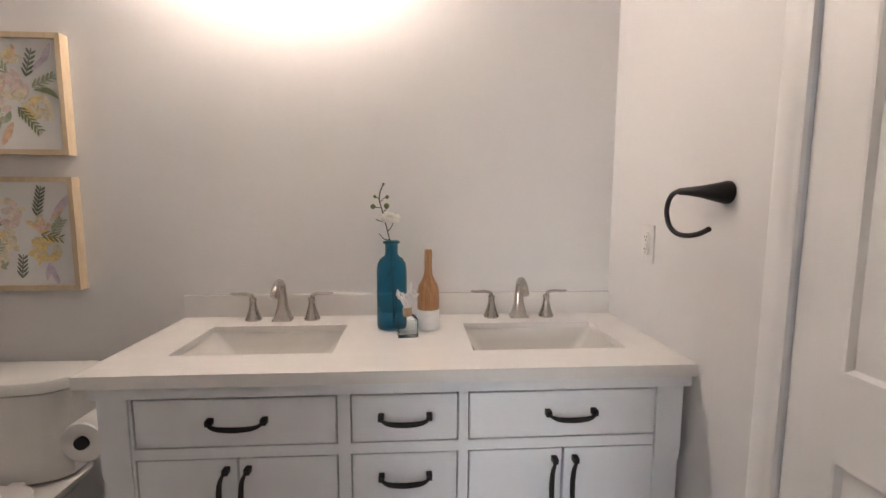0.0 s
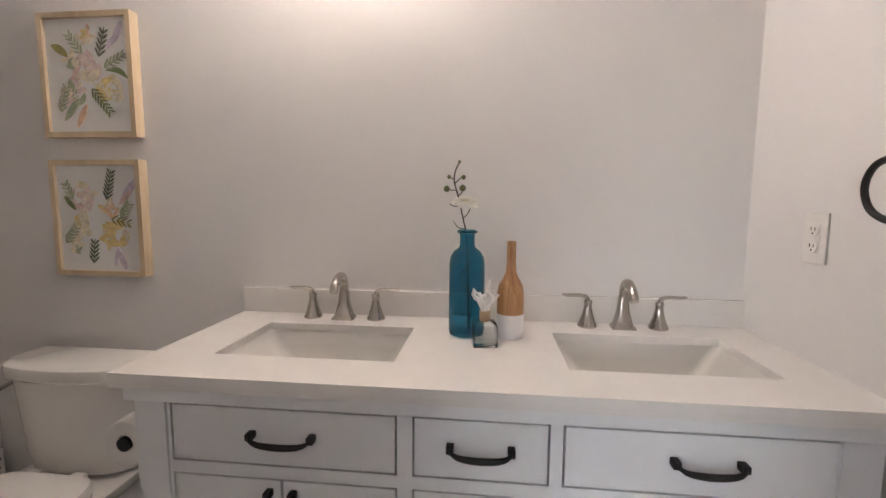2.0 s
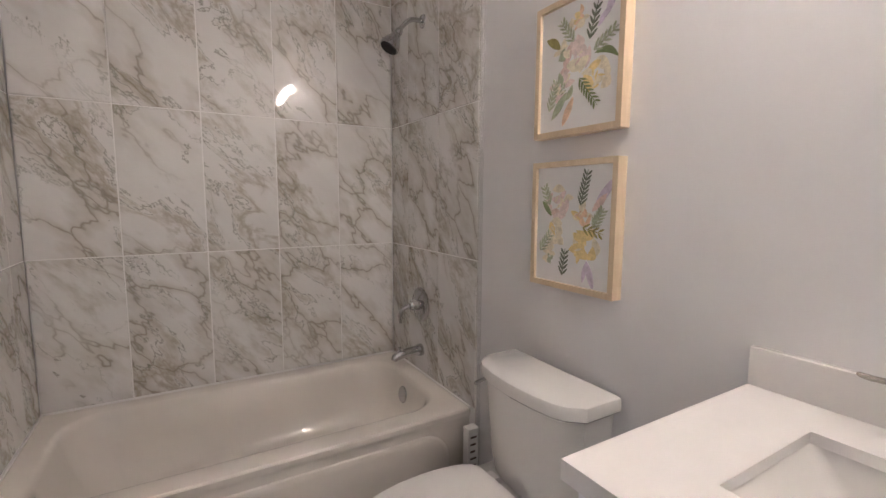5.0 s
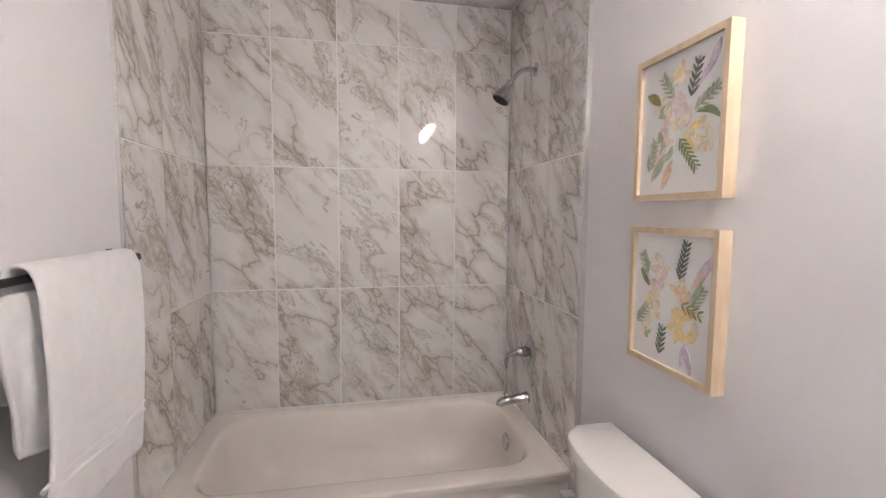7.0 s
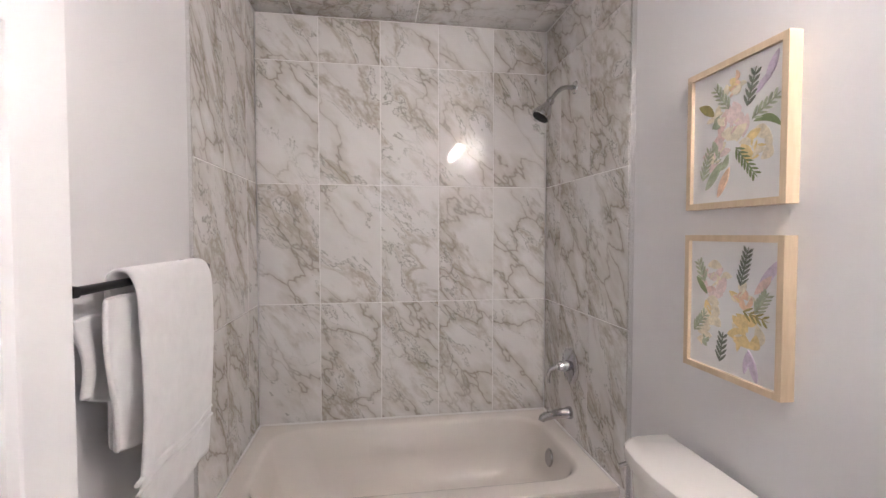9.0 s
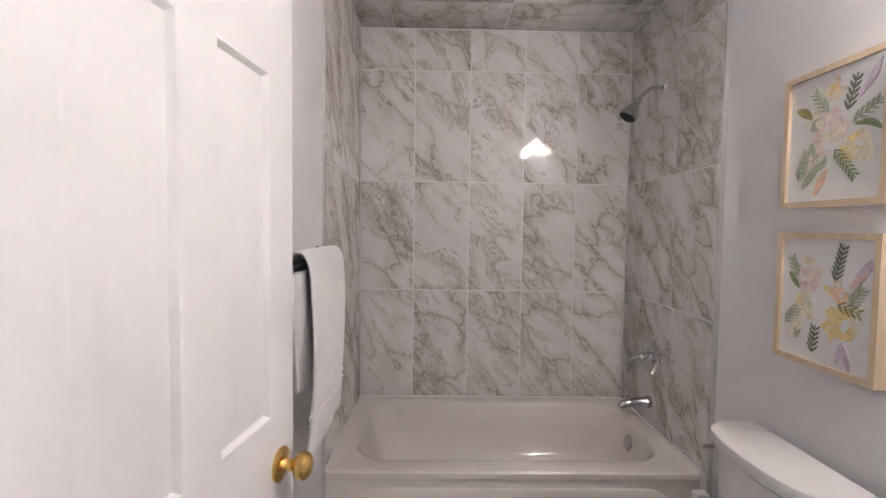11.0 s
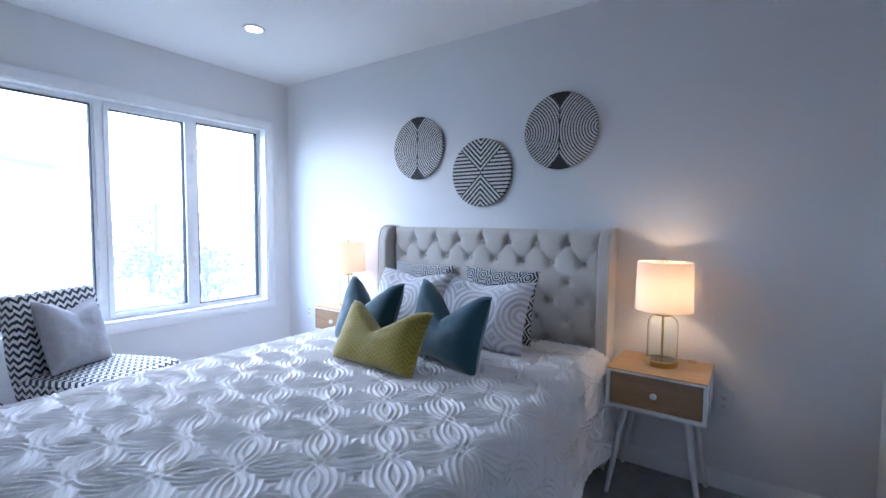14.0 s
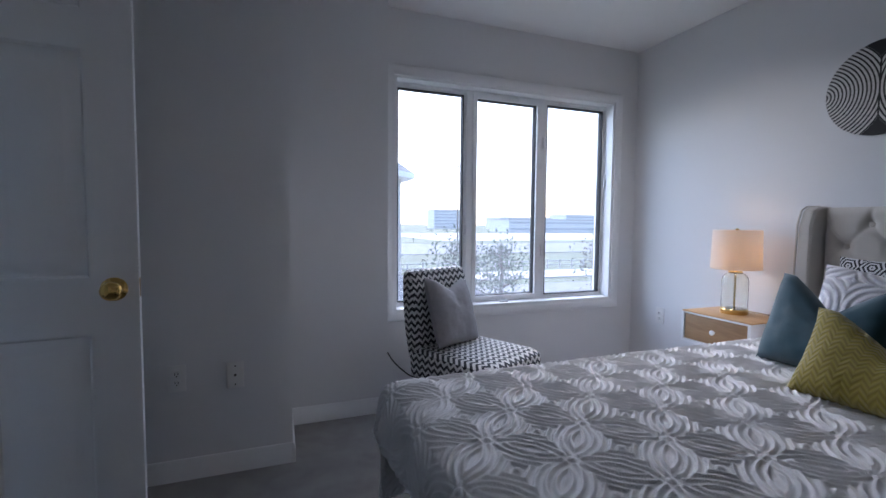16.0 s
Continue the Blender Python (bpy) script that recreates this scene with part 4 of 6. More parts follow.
def lit_shade():
    m, nt, b = nodes_of("lampshade_linen")
    out = nt.nodes["Material Output"]
    diff = add(nt, "ShaderNodeBsdfDiffuse", Color=(0.82, 0.80, 0.76, 1))
    trans = add(nt, "ShaderNodeBsdfTranslucent", Color=(0.86, 0.76, 0.66, 1))
    mix = add(nt, "ShaderNodeMixShader", Fac=0.5)
    nt.links.new(diff.outputs[0], mix.inputs[1]), nt.links.new(trans.outputs[0], mix.inputs[2])
    bump = add(nt, "ShaderNodeBump", Strength=0.3, Distance=0.001)
    nt.links.new(noise_fac(nt, coords(nt), 300, 2), bump.inputs["Height"])
    nt.links.new(bump.outputs[0], diff.inputs["Normal"])
    nt.links.new(mix.outputs[0], out.inputs[0])
    return m


SHADE = lit_shade()


def box_uv(ob):
    """Flat texture coordinates in metres, by each face's main direction."""
    me = ob.data
    uv = me.uv_layers.new(name="UVMap")
    for poly in me.polygons:
        n = [abs(v) for v in poly.normal]
        k = n.index(max(n))
        for li in poly.loop_indices:
            c = me.vertices[me.loops[li].vertex_index].co
            uv.data[li].uv = ((c.y, c.z), (c.x, c.z), (c.x, c.y))[k]
    return ob



BED_Y, BED_TOP, BED_HEAD, BED_FOOT = -1.892, 0.612, -2.43, -0.275


def build_bed():
    bed = thing("bed", "queen bed with a beige tufted wingback headboard", "bed", pose(X_WEST, BED_Y, 0))
    # tufted panel
    w, z0, z1 = 0.717, 0.56, 1.228
    nu, nv = 161, 75
    pts = []
    for i in range(nu):
        y = -w + 2 * w * i / (nu - 1)
        for j in range(nv):
            z = z0 + (z1 - z0) * j / (nv - 1)
            u, v = y / 0.178 + (z - 1.148) / 0.212, y / 0.178 - (z - 1.148) / 0.212
            du, dv = abs(u - round(u)), abs(v - round(v))
            row = (1.148 - z) / 0.106
            dy, dz = (y / 0.089 - round(y / 0.089)) * 0.089, (row - round(row)) * 0.106
            knot = math.exp(-((dy / 0.026) ** 2 + (dz / 0.026) ** 2)) if (round(y / 0.089) + round(row)) % 2 == 0 and round(row) >= 0 else 0.0
            crease = max(math.exp(-(du / 0.045) ** 2), 0.45 * math.exp(-(dv / 0.045) ** 2)) * (1.0 if -0.02 < row < 1.05 else 0.30)
            puff = 1.0 - 0.75 * knot - 0.38 * crease
            if row < 0:
                yy = (y / 0.178 - round(y / 0.178)) * 0.178
                puff = 1.0 - 0.75 * knot - 0.40 * math.exp(-(yy / 0.009) ** 2)
            puff = max(puff, 0.1)
            edge = min(1.0, (w - abs(y)) / 0.03, (z1 - z) / 0.03 + 0.02, (z - z0) / 0.03 + 0.02)
            pts.append((0.062 + 0.034 * puff * max(edge, 0) ** 0.5, y, z))
    p = new("tufted_panel", grid_mesh("tufted_panel", pts, LINEN, nu, nv))
    p.parent = bed
    part("panel_back", cube(0.012, 0.063, -w, w, z0, z1 - 0.002, 0.008), LINEN, bed)
    btn = None
    for k in range(-8, 9):
        for r in range(0, 6):
            if (k + r) % 2:
                continue
            y, z = k * 0.089, 1.148 - 0.106 * r
            if abs(y) < w - 0.03 and z > z0 + 0.02:
                if btn is None:
                    btn = part("button", lathe(bmesh.new(), [(0, -0.004), (0.011, -0.003), (0.013, 0.002), (0.010, 0.006), (0, 0.008)], 14), LINEN, bed)
                    o = btn
                else:
                    o = new("button", btn.data)
                    o.parent = bed
                o.matrix_local = pose(0.070, y, z, 0, 90, 0)
    for s in (-1, 1):
        y0 = s * (w + 0.002)
        prof = [(0.010, 0.0), (0.165, 0.0), (0.180, 0.35), (0.182, 0.92), (0.176, 1.145), (0.150, 1.215), (0.110, 1.235), (0.010, 1.237)]
        rings = []
        for off, ins in ((0.0, 0.010), (0.008, 0.002), (0.030, 0.0), (0.050, 0.002), (0.058, 0.010)):
            cx, cz = 0.09, 0.65
            rings.append([Vector((x + (ins if x < cx else -ins), y0 + s * off, z + (ins if z < cz else -ins))) for x, z in prof])
        wing = part("wing", loft(bmesh.new(), rings), LINEN, bed)
        part("piping", tube(bmesh.new(), [(x + 0.003, y0 + s * 0.058, z) for x, z in prof[1:]], 0.0045, 8), LINEN, wing)
        part("wing_foot", cube(0.05, 0.14, min(y0, y0 + s * 0.05), max(y0, y0 + s * 0.05), 0.0, 0.004), BLACKLEG, bed)
    part("base", cube(0.10, 2.15, -0.72, 0.72, 0.18, 0.305, 0.02), BLACKLEG, bed)
    part("mattress", cube(0.10, 2.22, -0.755, 0.755, 0.306, BED_TOP - 0.018, 0.05, 4), SHEET, bed)
    part("frame_rail", cube(0.07, 2.05, 0.66, 0.70, 0.14, 0.18), BLACKLEG, bed)
    part("frame_rail", cube(0.07, 2.05, -0.70, -0.66, 0.14, 0.18), BLACKLEG, bed)
    for x in (0.2, 1.1, 2.0):
        for y in (-0.68, 0.68):
            part("leg", cube(x - 0.025, x + 0.025, y - 0.025, y + 0.025, 0, 0.145, 0.004), BLACKLEG, bed)
    part("headboard_rail", cube(0.03, 0.07, -w, w, 0.28, 0.56), BLACKLEG, bed)


build_bed()


def build_quilt():
    """Chenille bedspread, draped over the mattress, with ridges in a pattern of crossing rings."""
    q = thing("bedspread", "white chenille bedspread with raised ring pattern", "bedspread", pose(0, 0, 0))
    hw, R, drop = 0.735, 0.075, 0.37
    head, foot = BED_HEAD + 0.035, BED_FOOT

    def over(a, flat_len):
        """Distance along the cloth to (sideways, down)."""
        if a <= flat_len:
            return a, 0.0
        a -= flat_len
        arc = R * math.pi / 2
        if a < arc:
            th = a / R
            return flat_len + R * math.sin(th), R * (1 - math.cos(th))
        a -= arc
        return flat_len + R + 0.12 * a, R + a * 0.985
    step = 0.0031
    L = (foot - R) - head + R * math.pi / 2 + 0.09
    W = 2 * (hw - R * 0.2 + R * math.pi / 2 + drop)
    nu, nv = int(L / step), int(W / step)
    P = 0.198
    pts = []
    for i in range(nu):
        a = L * i / (nu - 1)
        for j in range(nv):
            b = -W / 2 + W * j / (nv - 1)
            px, dx = over(a, foot - R - head)
            py, dy = over(abs(b), hw - R * 0.2)
            # ridges that follow crossing rings on a diagonal lattice, with a knot at each crossing
            sa, sb = (a + b) * 0.70711 / P, (a - b) * 0.70711 / P
            fa, fb = abs(sa - math.floor(sa) - 0.5), abs(sb - math.floor(sb) - 0.5)
            d1 = math.hypot(1 - max(fa, fb), min(fa, fb)) * P
            wob = noise.noise(Vector((a * 30, b * 30, 1.0)))
            m = P * 0.70711 - d1 + 0.0018 * wob
            off = (m - 0.0055) / 0.0200
            ridge = max(0.0, 1 - (abs(off - round(off)) * 0.0200 / 0.0056) ** 2) ** 0.75
            knot = math.hypot(0.5 - fa, 0.5 - fb) * P
            if knot < 0.021:
                ridge = max(0.0, 1 - (knot / 0.0105) ** 2) ** 0.6
            lump = 0.0075 * ridge * (0.85 + 0.4 * wob) + 0.0028 * noise.noise(Vector((a * 3.1, b * 3.3, 7.0)))
            dz = max(dx, dy) + 0.10 * min(dx, dy)
            fold = 0.022 * math.sin(a * 8.5 + 1.2 * math.sin(a * 3)) * min(1, dy * 3) + 0.0
            fold2 = 0.022 * math.sin(b * 8.0 + 0.6) * min(1, dx * 3)
            corner = min(dx, dy) * 0.28
            x = head + px + fold2 - corner * 0.6
            y = BED_Y + math.copysign(py + fold - corner * 0.6, b)
            z = BED_TOP - dz
            n = Vector((min(1, dx * 8), math.copysign(min(1, dy * 8), b), max(0.15, 1 - 5 * max(dx, dy))))
            n.normalize()
            z = max(z, 0.12)
            pts.append((x + n.x * lump, y + n.y * lump, z + n.z * lump))
    cloth = new("cloth", grid_mesh("cloth", pts, QUILT, nu, nv))
    cloth.parent = q
    # plain valance below the hem
    bm = bmesh.new()
    path = [(-0.75, BED_Y + 0.772), (-2.35, BED_Y + 0.772)]
    verts = []
    for (xa, ya), (xb, yb) in zip(path, path[1:]):
        m = 60
        for k in range(m):
            t = k / m
            wv = 0.010 * math.sin(k * 0.9) + 0.006 * math.sin(k * 2.3)
            nx, ny = (yb - ya), -(xb - xa)
            ln = math.hypot(nx, ny)
            verts.append((xa + (xb - xa) * t + nx / ln * wv, ya + (yb - ya) * t + ny / ln * wv))
    lo = [bm.verts.new((x, y, 0.20)) for x, y in verts]
    hi = [bm.verts.new((x, y, 0.42)) for x, y in verts]
    for k in range(len(verts) - 1):
        bm.faces.new((lo[k], lo[k + 1], hi[k + 1], hi[k]))
    val = tagged(part("bed_skirt", bm, SHEET), "plain white fabric bed skirt under the bedspread", "bed skirt")
    s = val.modifiers.new("thickness", "SOLIDIFY")
    s.thickness = 0.004


build_quilt()


def pillow(name, label, w, h, t, chop, material, at, group=""):
    """A stuffed cushion; local x across, z up, front towards -y; chop: how deep its top is dented."""
    n = 26
    pts, uvs = {}, {}
    bm = bmesh.new()
    lay = bm.loops.layers.uv.new("UVMap")
    for s in (-1, 1):
        for i in range(n + 1):
            u = -1 + 2 * i / n
            for j in range(n + 1):
                v = -1 + 2 * j / n
                border = i in (0, n) or j in (0, n)
                if border and s == 1:
                    pts[(1, i, j)] = pts[(-1, i, j)]
                    continue
                dent = max(0.0, 1 - abs(u) / 0.8) ** 1.15 * max(0, (v + 0.35) / 1.35) ** 1.3
                x = w / 2 * u * (0.93 + 0.07 * v * v) * (1 - 0.05 * chop * 8 * max(0, v) * (1 - abs(u)))
                z = h / 2 * v * (0.93 + 0.07 * u * u) - chop * dent
                th = t / 2 * ((1 - u ** 4) * (1 - v ** 4)) ** 0.55 * (1 - 0.45 * dent * (1 if chop else 0))
                th += (0.006 * noise.noise(Vector((u * 3 + w * 9, v * 3, s * 5.0 + h))) + 0.004 * noise.noise(Vector((u * 8 + h * 7, v * 7, s * 3.0 + w)))) * (1 - abs(u) ** 6) * (1 - abs(v) ** 6)
                pts[(s, i, j)] = bm.verts.new((x, -s * 0 + s * th, z))
                uvs[pts[(s, i, j)]] = (u * w / 2, v * h / 2)
    for s in (-1, 1):
        for i in range(n):
            for j in range(n):
                f = bm.faces.new([pts[(s, *k)] for k in ((i, j), (i + 1, j), (i + 1, j + 1), (i, j + 1))][::s])
                for loop in f.loops:
                    loop[lay].uv = uvs[loop.vert]
    ob = part(name, bm, material)
    ob.matrix_world = at
    return tagged(ob, label, "pillow", group)


def lean(x, y, z_bottom, h, back, turn=0.0, roll=0.0):
    """Pose of a cushion that faces +x, leans back by some degrees and rests its lower edge at z_bottom."""
    base = Matrix.Translation((x, y, z_bottom)) @ pose(0, 0, 0, 0, 0, 90 + turn) @ pose(0, 0, 0, -back, 0, 0) @ pose(0, 0, 0, 0, roll, 0)
    return base @ Matrix.Translation((0, 0, h / 2))


Z = BED_TOP + 0.004
pillow("accent_pillow", "black and white geometric pillow against the headboard", 0.46, 0.40, 0.11, 0.0, GEO, lean(-2.225, -1.690, Z, 0.40, 15), "geometric pillows")
pillow("accent_pillow", "black and white geometric pillow against the headboard", 0.46, 0.40, 0.11, 0.0, GEO, lean(-2.225, -2.235, Z, 0.40, 15), "geometric pillows")
pillow("pillow_sham", "white tufted pillow sham with grey ring stripes", 0.56, 0.39, 0.16, 0.03, SHAMM, lean(-2.03, -1.705, Z, 0.375, 27, 2), "white shams")
pillow("pillow_sham", "white tufted pillow sham with grey ring stripes", 0.54, 0.40, 0.16, 0.03, SHAMM, lean(-2.00, -2.165, Z, 0.385, 24, -2), "white shams")
pillow("throw_pillow", "teal velvet throw pillow with a dented top", 0.48, 0.36, 0.15, 0.135, TEAL, lean(-1.745, -1.705, Z, 0.345, 12, -14, 4), "teal throw pillows")
pillow("throw_pillow", "teal velvet throw pillow with a dented top", 0.45, 0.36, 0.15, 0.135, TEAL, lean(-1.735, -2.215, Z, 0.345, 20, -8), "teal throw pillows")
pillow("lumbar_pillow", "mustard quilted velvet lumbar pillow with a dented top", 0.51, 0.30, 0.15, 0.12, MUSTARD, lean(-1.50, -1.915, Z - 0.004, 0.285, 29, -2))


def build_throw():
    """Folded dark woven throw over the foot end of the bed."""
    m, nt, b = nodes_of("woven_throw_charcoal")
    s = nt.nodes.new("ShaderNodeSeparateXYZ")
    nt.links.new(coords(nt), s.inputs[0])
    wave = calc(nt, "MULTIPLY", noise_fac(nt, coords(nt), 9, 2), 0.05)
    fx = calc(nt, "PINGPONG", calc(nt, "ADD", s.outputs[0], wave), 0.075)
    fy = calc(nt, "PINGPONG", calc(nt, "ADD", s.outputs[1], wave), 0.15)
    lines = calc(nt, "MAXIMUM", calc(nt, "LESS_THAN", fx, 0.006), calc(nt, "LESS_THAN", fy, 0.007))
    fine = noise_fac(nt, coords(nt), 240, 3)
    base = mixed(nt, remap(nt, fine, 0.35, 0.65), (0.055, 0.055, 0.065), (0.17, 0.17, 0.185))
    nt.links.new(mixed(nt, calc(nt, "MULTIPLY", lines, 0.9), base, (0.55, 0.55, 0.56)), b.inputs["Base Color"])
    b.inputs["Roughness"].default_value = 0.95
    bumped(nt, b, fine, 0.7, 0.003)
    t = thing("throw_blanket", "charcoal woven throw with white lines, folded on the bed", "blanket", pose(-0.461, -1.213, BED_TOP, 0, 0, -52))
    for k, (dx, dy, z0) in enumerate(((0.0, 0.0, 0.010), (0.02, 0.015, 0.023), (-0.015, 0.0, 0.036))):
        nu, nv = 44, 60
        pts = []
        for i in range(nu):
            u = -1 + 2 * i / (nu - 1)
            for j in range(nv):
                v = -1 + 2 * j / (nv - 1)
                x, y = (0.335 - 0.02 * k) * u * (1 - 0.16 * max(0.0, -v) ** 6) + dx, 0.165 * v + dy - 0.035
                e = max(0.0, 1 - max(abs(u) ** 10, abs(v) ** 14))
                ripple = 0.014 * abs(math.sin(math.pi * (y + 0.010 * math.sin(x * 8 + k)) / 0.062)) ** 0.7 + 0.006 * noise.noise(Vector((x * 9, y * 7, k * 3.0)))
                # it follows the bed over its near edge
                xw, yw = -0.461 + 0.616 * x + 0.788 * y, -1.213 - 0.788 * x + 0.616 * y
                edge = max(yw - (BED_Y + 0.70), xw - (BED_FOOT - 0.03), 0.0)
                down = edge * edge * 7.0 if edge < 0.12 else 0.10 + (edge - 0.12) * 1.7
                pts.append((x, y, max(0.006, z0 * e ** 0.5 + ripple * e + 0.008) - down))
        lay = new("fold", grid_mesh("fold", pts, m, nu, nv))
        lay.parent = t
        sol = lay.modifiers.new("thickness", "SOLIDIFY")
        sol.thickness = 0.008


build_throw()


def build_nightstand(at, label, top):
    ns = thing("nightstand", label, "nightstand", at, "bedside tables")
    # local: x out of the wall, y along it
    D, W2, z0, z1 = 0.345, 0.203, top - 0.181, top - 0.003
    part("case", slab(bmesh.new(), (-W2, -W2 + 0.016, W2 - 0.016, W2), (z0, z0 + 0.016, z1 - 0.012, z1 - 0.004), [(1, 1)], 0.0, D, along_y), LACQ, ns)
    part("top", cube(0.0, D - 0.004, -W2, W2, z1 - 0.0035, z1 + 0.003, 0.001), OAK, ns, "oak veneer top")
    part("back_panel", cube(0.002, 0.01, -W2 + 0.016, W2 - 0.016, z0 + 0.016, z1 - 0.012), LACQ, ns)
    # near-black block inside the case stands for the shade round the drawer
    part("case_gap_shade", cube(0.02, D - 0.022, -W2 + 0.0165, W2 - 0.0165, z0 + 0.0165, z1 - 0.0125), DARK, ns)
    d = part("drawer_front", cube(D - 0.022, D - 0.006, -W2 + 0.019, W2 - 0.019, z0 + 0.019, z1 - 0.015, 0.001), OAKD, ns, "brown oak drawer front")
    part("knob", lathe(bmesh.new(), [(0, 0), (0.006, 0), (0.006, 0.008), (0.013, 0.012), (0.014, 0.018), (0.010, 0.024), (0, 0.026)], 20), LACQ, d, "white round knob", at=pose(D - 0.006, 0, (z0 + z1) / 2, 0, 90, 0))
    for x, sx in ((0.05, -1), (D - 0.05, 1)):
        for s in (-1, 1):
            part("leg", tube(bmesh.new(), [(x, s * (W2 - 0.075), z0 - 0.001), (x + sx * 0.035, s * (W2 - 0.012), 0.0)], [0.017, 0.010], 14), LACQ, ns)


build_nightstand(pose(X_WEST + 0.016, -0.862, 0), "white nightstand with an oak drawer on splayed legs", 0.600)
build_nightstand(pose(X_WEST + 0.016, -2.950, 0), "white nightstand with an oak drawer beside the window", 0.645)


def build_lamp(at, label):
    l = thing("table_lamp", label, "lamp", at, "bedside lamps")
    part("base", lathe(bmesh.new(), [(0, 0), (0.066, 0), (0.068, 0.004), (0.068, 0.024), (0.064, 0.028), (0, 0.028)], 40), GOLD, l, "satin gold foot")
    part("glass_body", lathe(bmesh.new(), [(0.062, 0.028), (0.066, 0.034), (0.066, 0.172), (0.062, 0.194), (0.048, 0.210), (0.030, 0.216), (0.028, 0.216), (0.046, 0.207), (0.059, 0.192), (0.063, 0.172), (0.063, 0.034), (0.060, 0.029)], 40), CLEAR, l, "clear glass cylinder body")
    part("stem", tube(bmesh.new(), [(0, 0, 0.028), (0, 0, 0.26)], 0.005, 12), GOLD, l)
    part("collar", lathe(bmesh.new(), [(0, 0.214), (0.034, 0.214), (0.036, 0.220), (0.030, 0.228), (0.014, 0.234), (0.012, 0.25), (0, 0.25)], 28), GOLD, l)
    part("shade", lathe_open([(0.122, 0.236), (0.124, 0.238), (0.118, 0.440), (0.116, 0.442)], 48), SHADE, l, "white linen drum shade, lit").modifiers.new("thickness", "SOLIDIFY").thickness = 0.0015
    bm = bmesh.new()
    for k in range(3):
        a = 2 * math.pi * k / 3
        tube(bm, [(0, 0, 0.425), (0.116 * math.cos(a), 0.116 * math.sin(a), 0.425)], 0.0018, 6)
    part("spider", bm, GOLD, l)
    part("finial", lathe(bmesh.new(), [(0, 0.424), (0.005, 0.424), (0.005, 0.438), (0.009, 0.441), (0.009, 0.448), (0, 0.452)], 14), GOLD, l)
    part("bulb", lathe(bmesh.new(), [(0, 0.24), (0.012, 0.24), (0.014, 0.26), (0.024, 0.285), (0.0285, 0.305), (0.024, 0.326), (0.012, 0.338), (0, 0.341)], 20), glow("bulb_glass_warm", (1.0, 0.70, 0.40), 2.0), l)
    bm = tube(bmesh.new(), curve_pts([(-0.06, 0.02, 0.008), (-0.11, 0.07, 0.005), (-0.10, 0.13, 0.004), (-0.135, 0.10, 0.004), (-0.16, 0.13, 0.004)], 6), 0.0025, 8)
    part("cord", bm, glass("clear_cord", (0.9, 0.85, 0.75), 0.2), l)


def lathe_open(profile, n=32):
    bm = bmesh.new()
    rings = [[Vector((r * math.cos(2 * math.pi * i / n), r * math.sin(2 * math.pi * i / n), z)) for i in range(n)] for r, z in profile]
    return loft(bm, rings, False, False)


build_lamp(pose(-2.365, -0.862, 0.6005) @ Matrix.Diagonal((1, 1, 1.10, 1)), "lit bedside lamp with clear glass body and drum shade")
build_lamp(pose(-2.365, -2.970, 0.6455) @ Matrix.Diagonal((1, 1, 1.06, 1)), "lit bedside lamp with clear glass body near the window")


def wall_disc(y, z, kind, label):
    m, nt, b = nodes_of("carved_stripes_" + kind)
    s = nt.nodes.new("ShaderNodeSeparateXYZ")
    nt.links.new(coords(nt), s.inputs[0])
    u, v = calc(nt, "ABSOLUTE", s.outputs[1]), calc(nt, "ABSOLUTE", s.outputs[2])
    R = 0.213
    if kind == "arcs":
        dx = calc(nt, "SUBTRACT", R * 1.05, u)
        d = calc(nt, "SQRT", calc(nt, "ADD", calc(nt, "MULTIPLY", dx, dx), calc(nt, "MULTIPLY", v, v)))
        f = calc(nt, "MODULO", d, 0.0158)
        white = calc(nt, "MULTIPLY", calc(nt, "GREATER_THAN", f, 0.0066), calc(nt, "LESS_THAN", d, R * 1.22))
        white = calc(nt, "MULTIPLY", white, calc(nt, "GREATER_THAN", u, 0.0035))
    else:
        chev = calc(nt, "MODULO", calc(nt, "ADD", calc(nt, "SUBTRACT", v, calc(nt, "MULTIPLY", u, 1.0)), 0.5), 0.033)
        bars = calc(nt, "MODULO", calc(nt, "ADD", calc(nt, "MULTIPLY", v, 1.0), 0.0170), 0.0235)
        a = calc(nt, "GREATER_THAN", chev, 0.016)
        c = calc(nt, "GREATER_THAN", bars, 0.0105)
        top = calc(nt, "GREATER_THAN", v, u)
        white = calc(nt, "ADD", calc(nt, "MULTIPLY", top, a), calc(nt, "MULTIPLY", calc(nt, "SUBTRACT", 1.0, top), c))
    worn = remap(nt, noise_fac(nt, coords(nt), 120, 3), 0.3, 0.6, 0.75, 1.0)
    nt.links.new(mixed(nt, calc(nt, "MULTIPLY", white, worn), (0.018, 0.017, 0.018), (0.62, 0.60, 0.57)), b.inputs["Base Color"])
    b.inputs["Roughness"].default_value = 0.6
    bumped(nt, b, white, 0.8, 0.003)
    disc = lathe(bmesh.new(), [(0, 0), (R - 0.004, 0), (R, 0.003), (R, 0.016), (R - 0.003, 0.020), (R * 0.6, 0.021), (0, 0.021)], 72, pose(0, 0, 0, 0, 90, 0))
    ob = part("wall_plaque", disc, m)
    ob.matrix_world = pose(X_WEST + 0.001, y, z)
    tagged(ob, label, "wall decor", "round wall plaques")


wall_disc(-2.455, 1.770, "arcs", "round black and white wall plaque with curved stripes")
wall_disc(-1.950, 1.575, "star", "round black and white wall plaque with crossed stripes")
wall_disc(-1.444, 1.780, "arcs", "round black and white wall plaque with curved stripes")


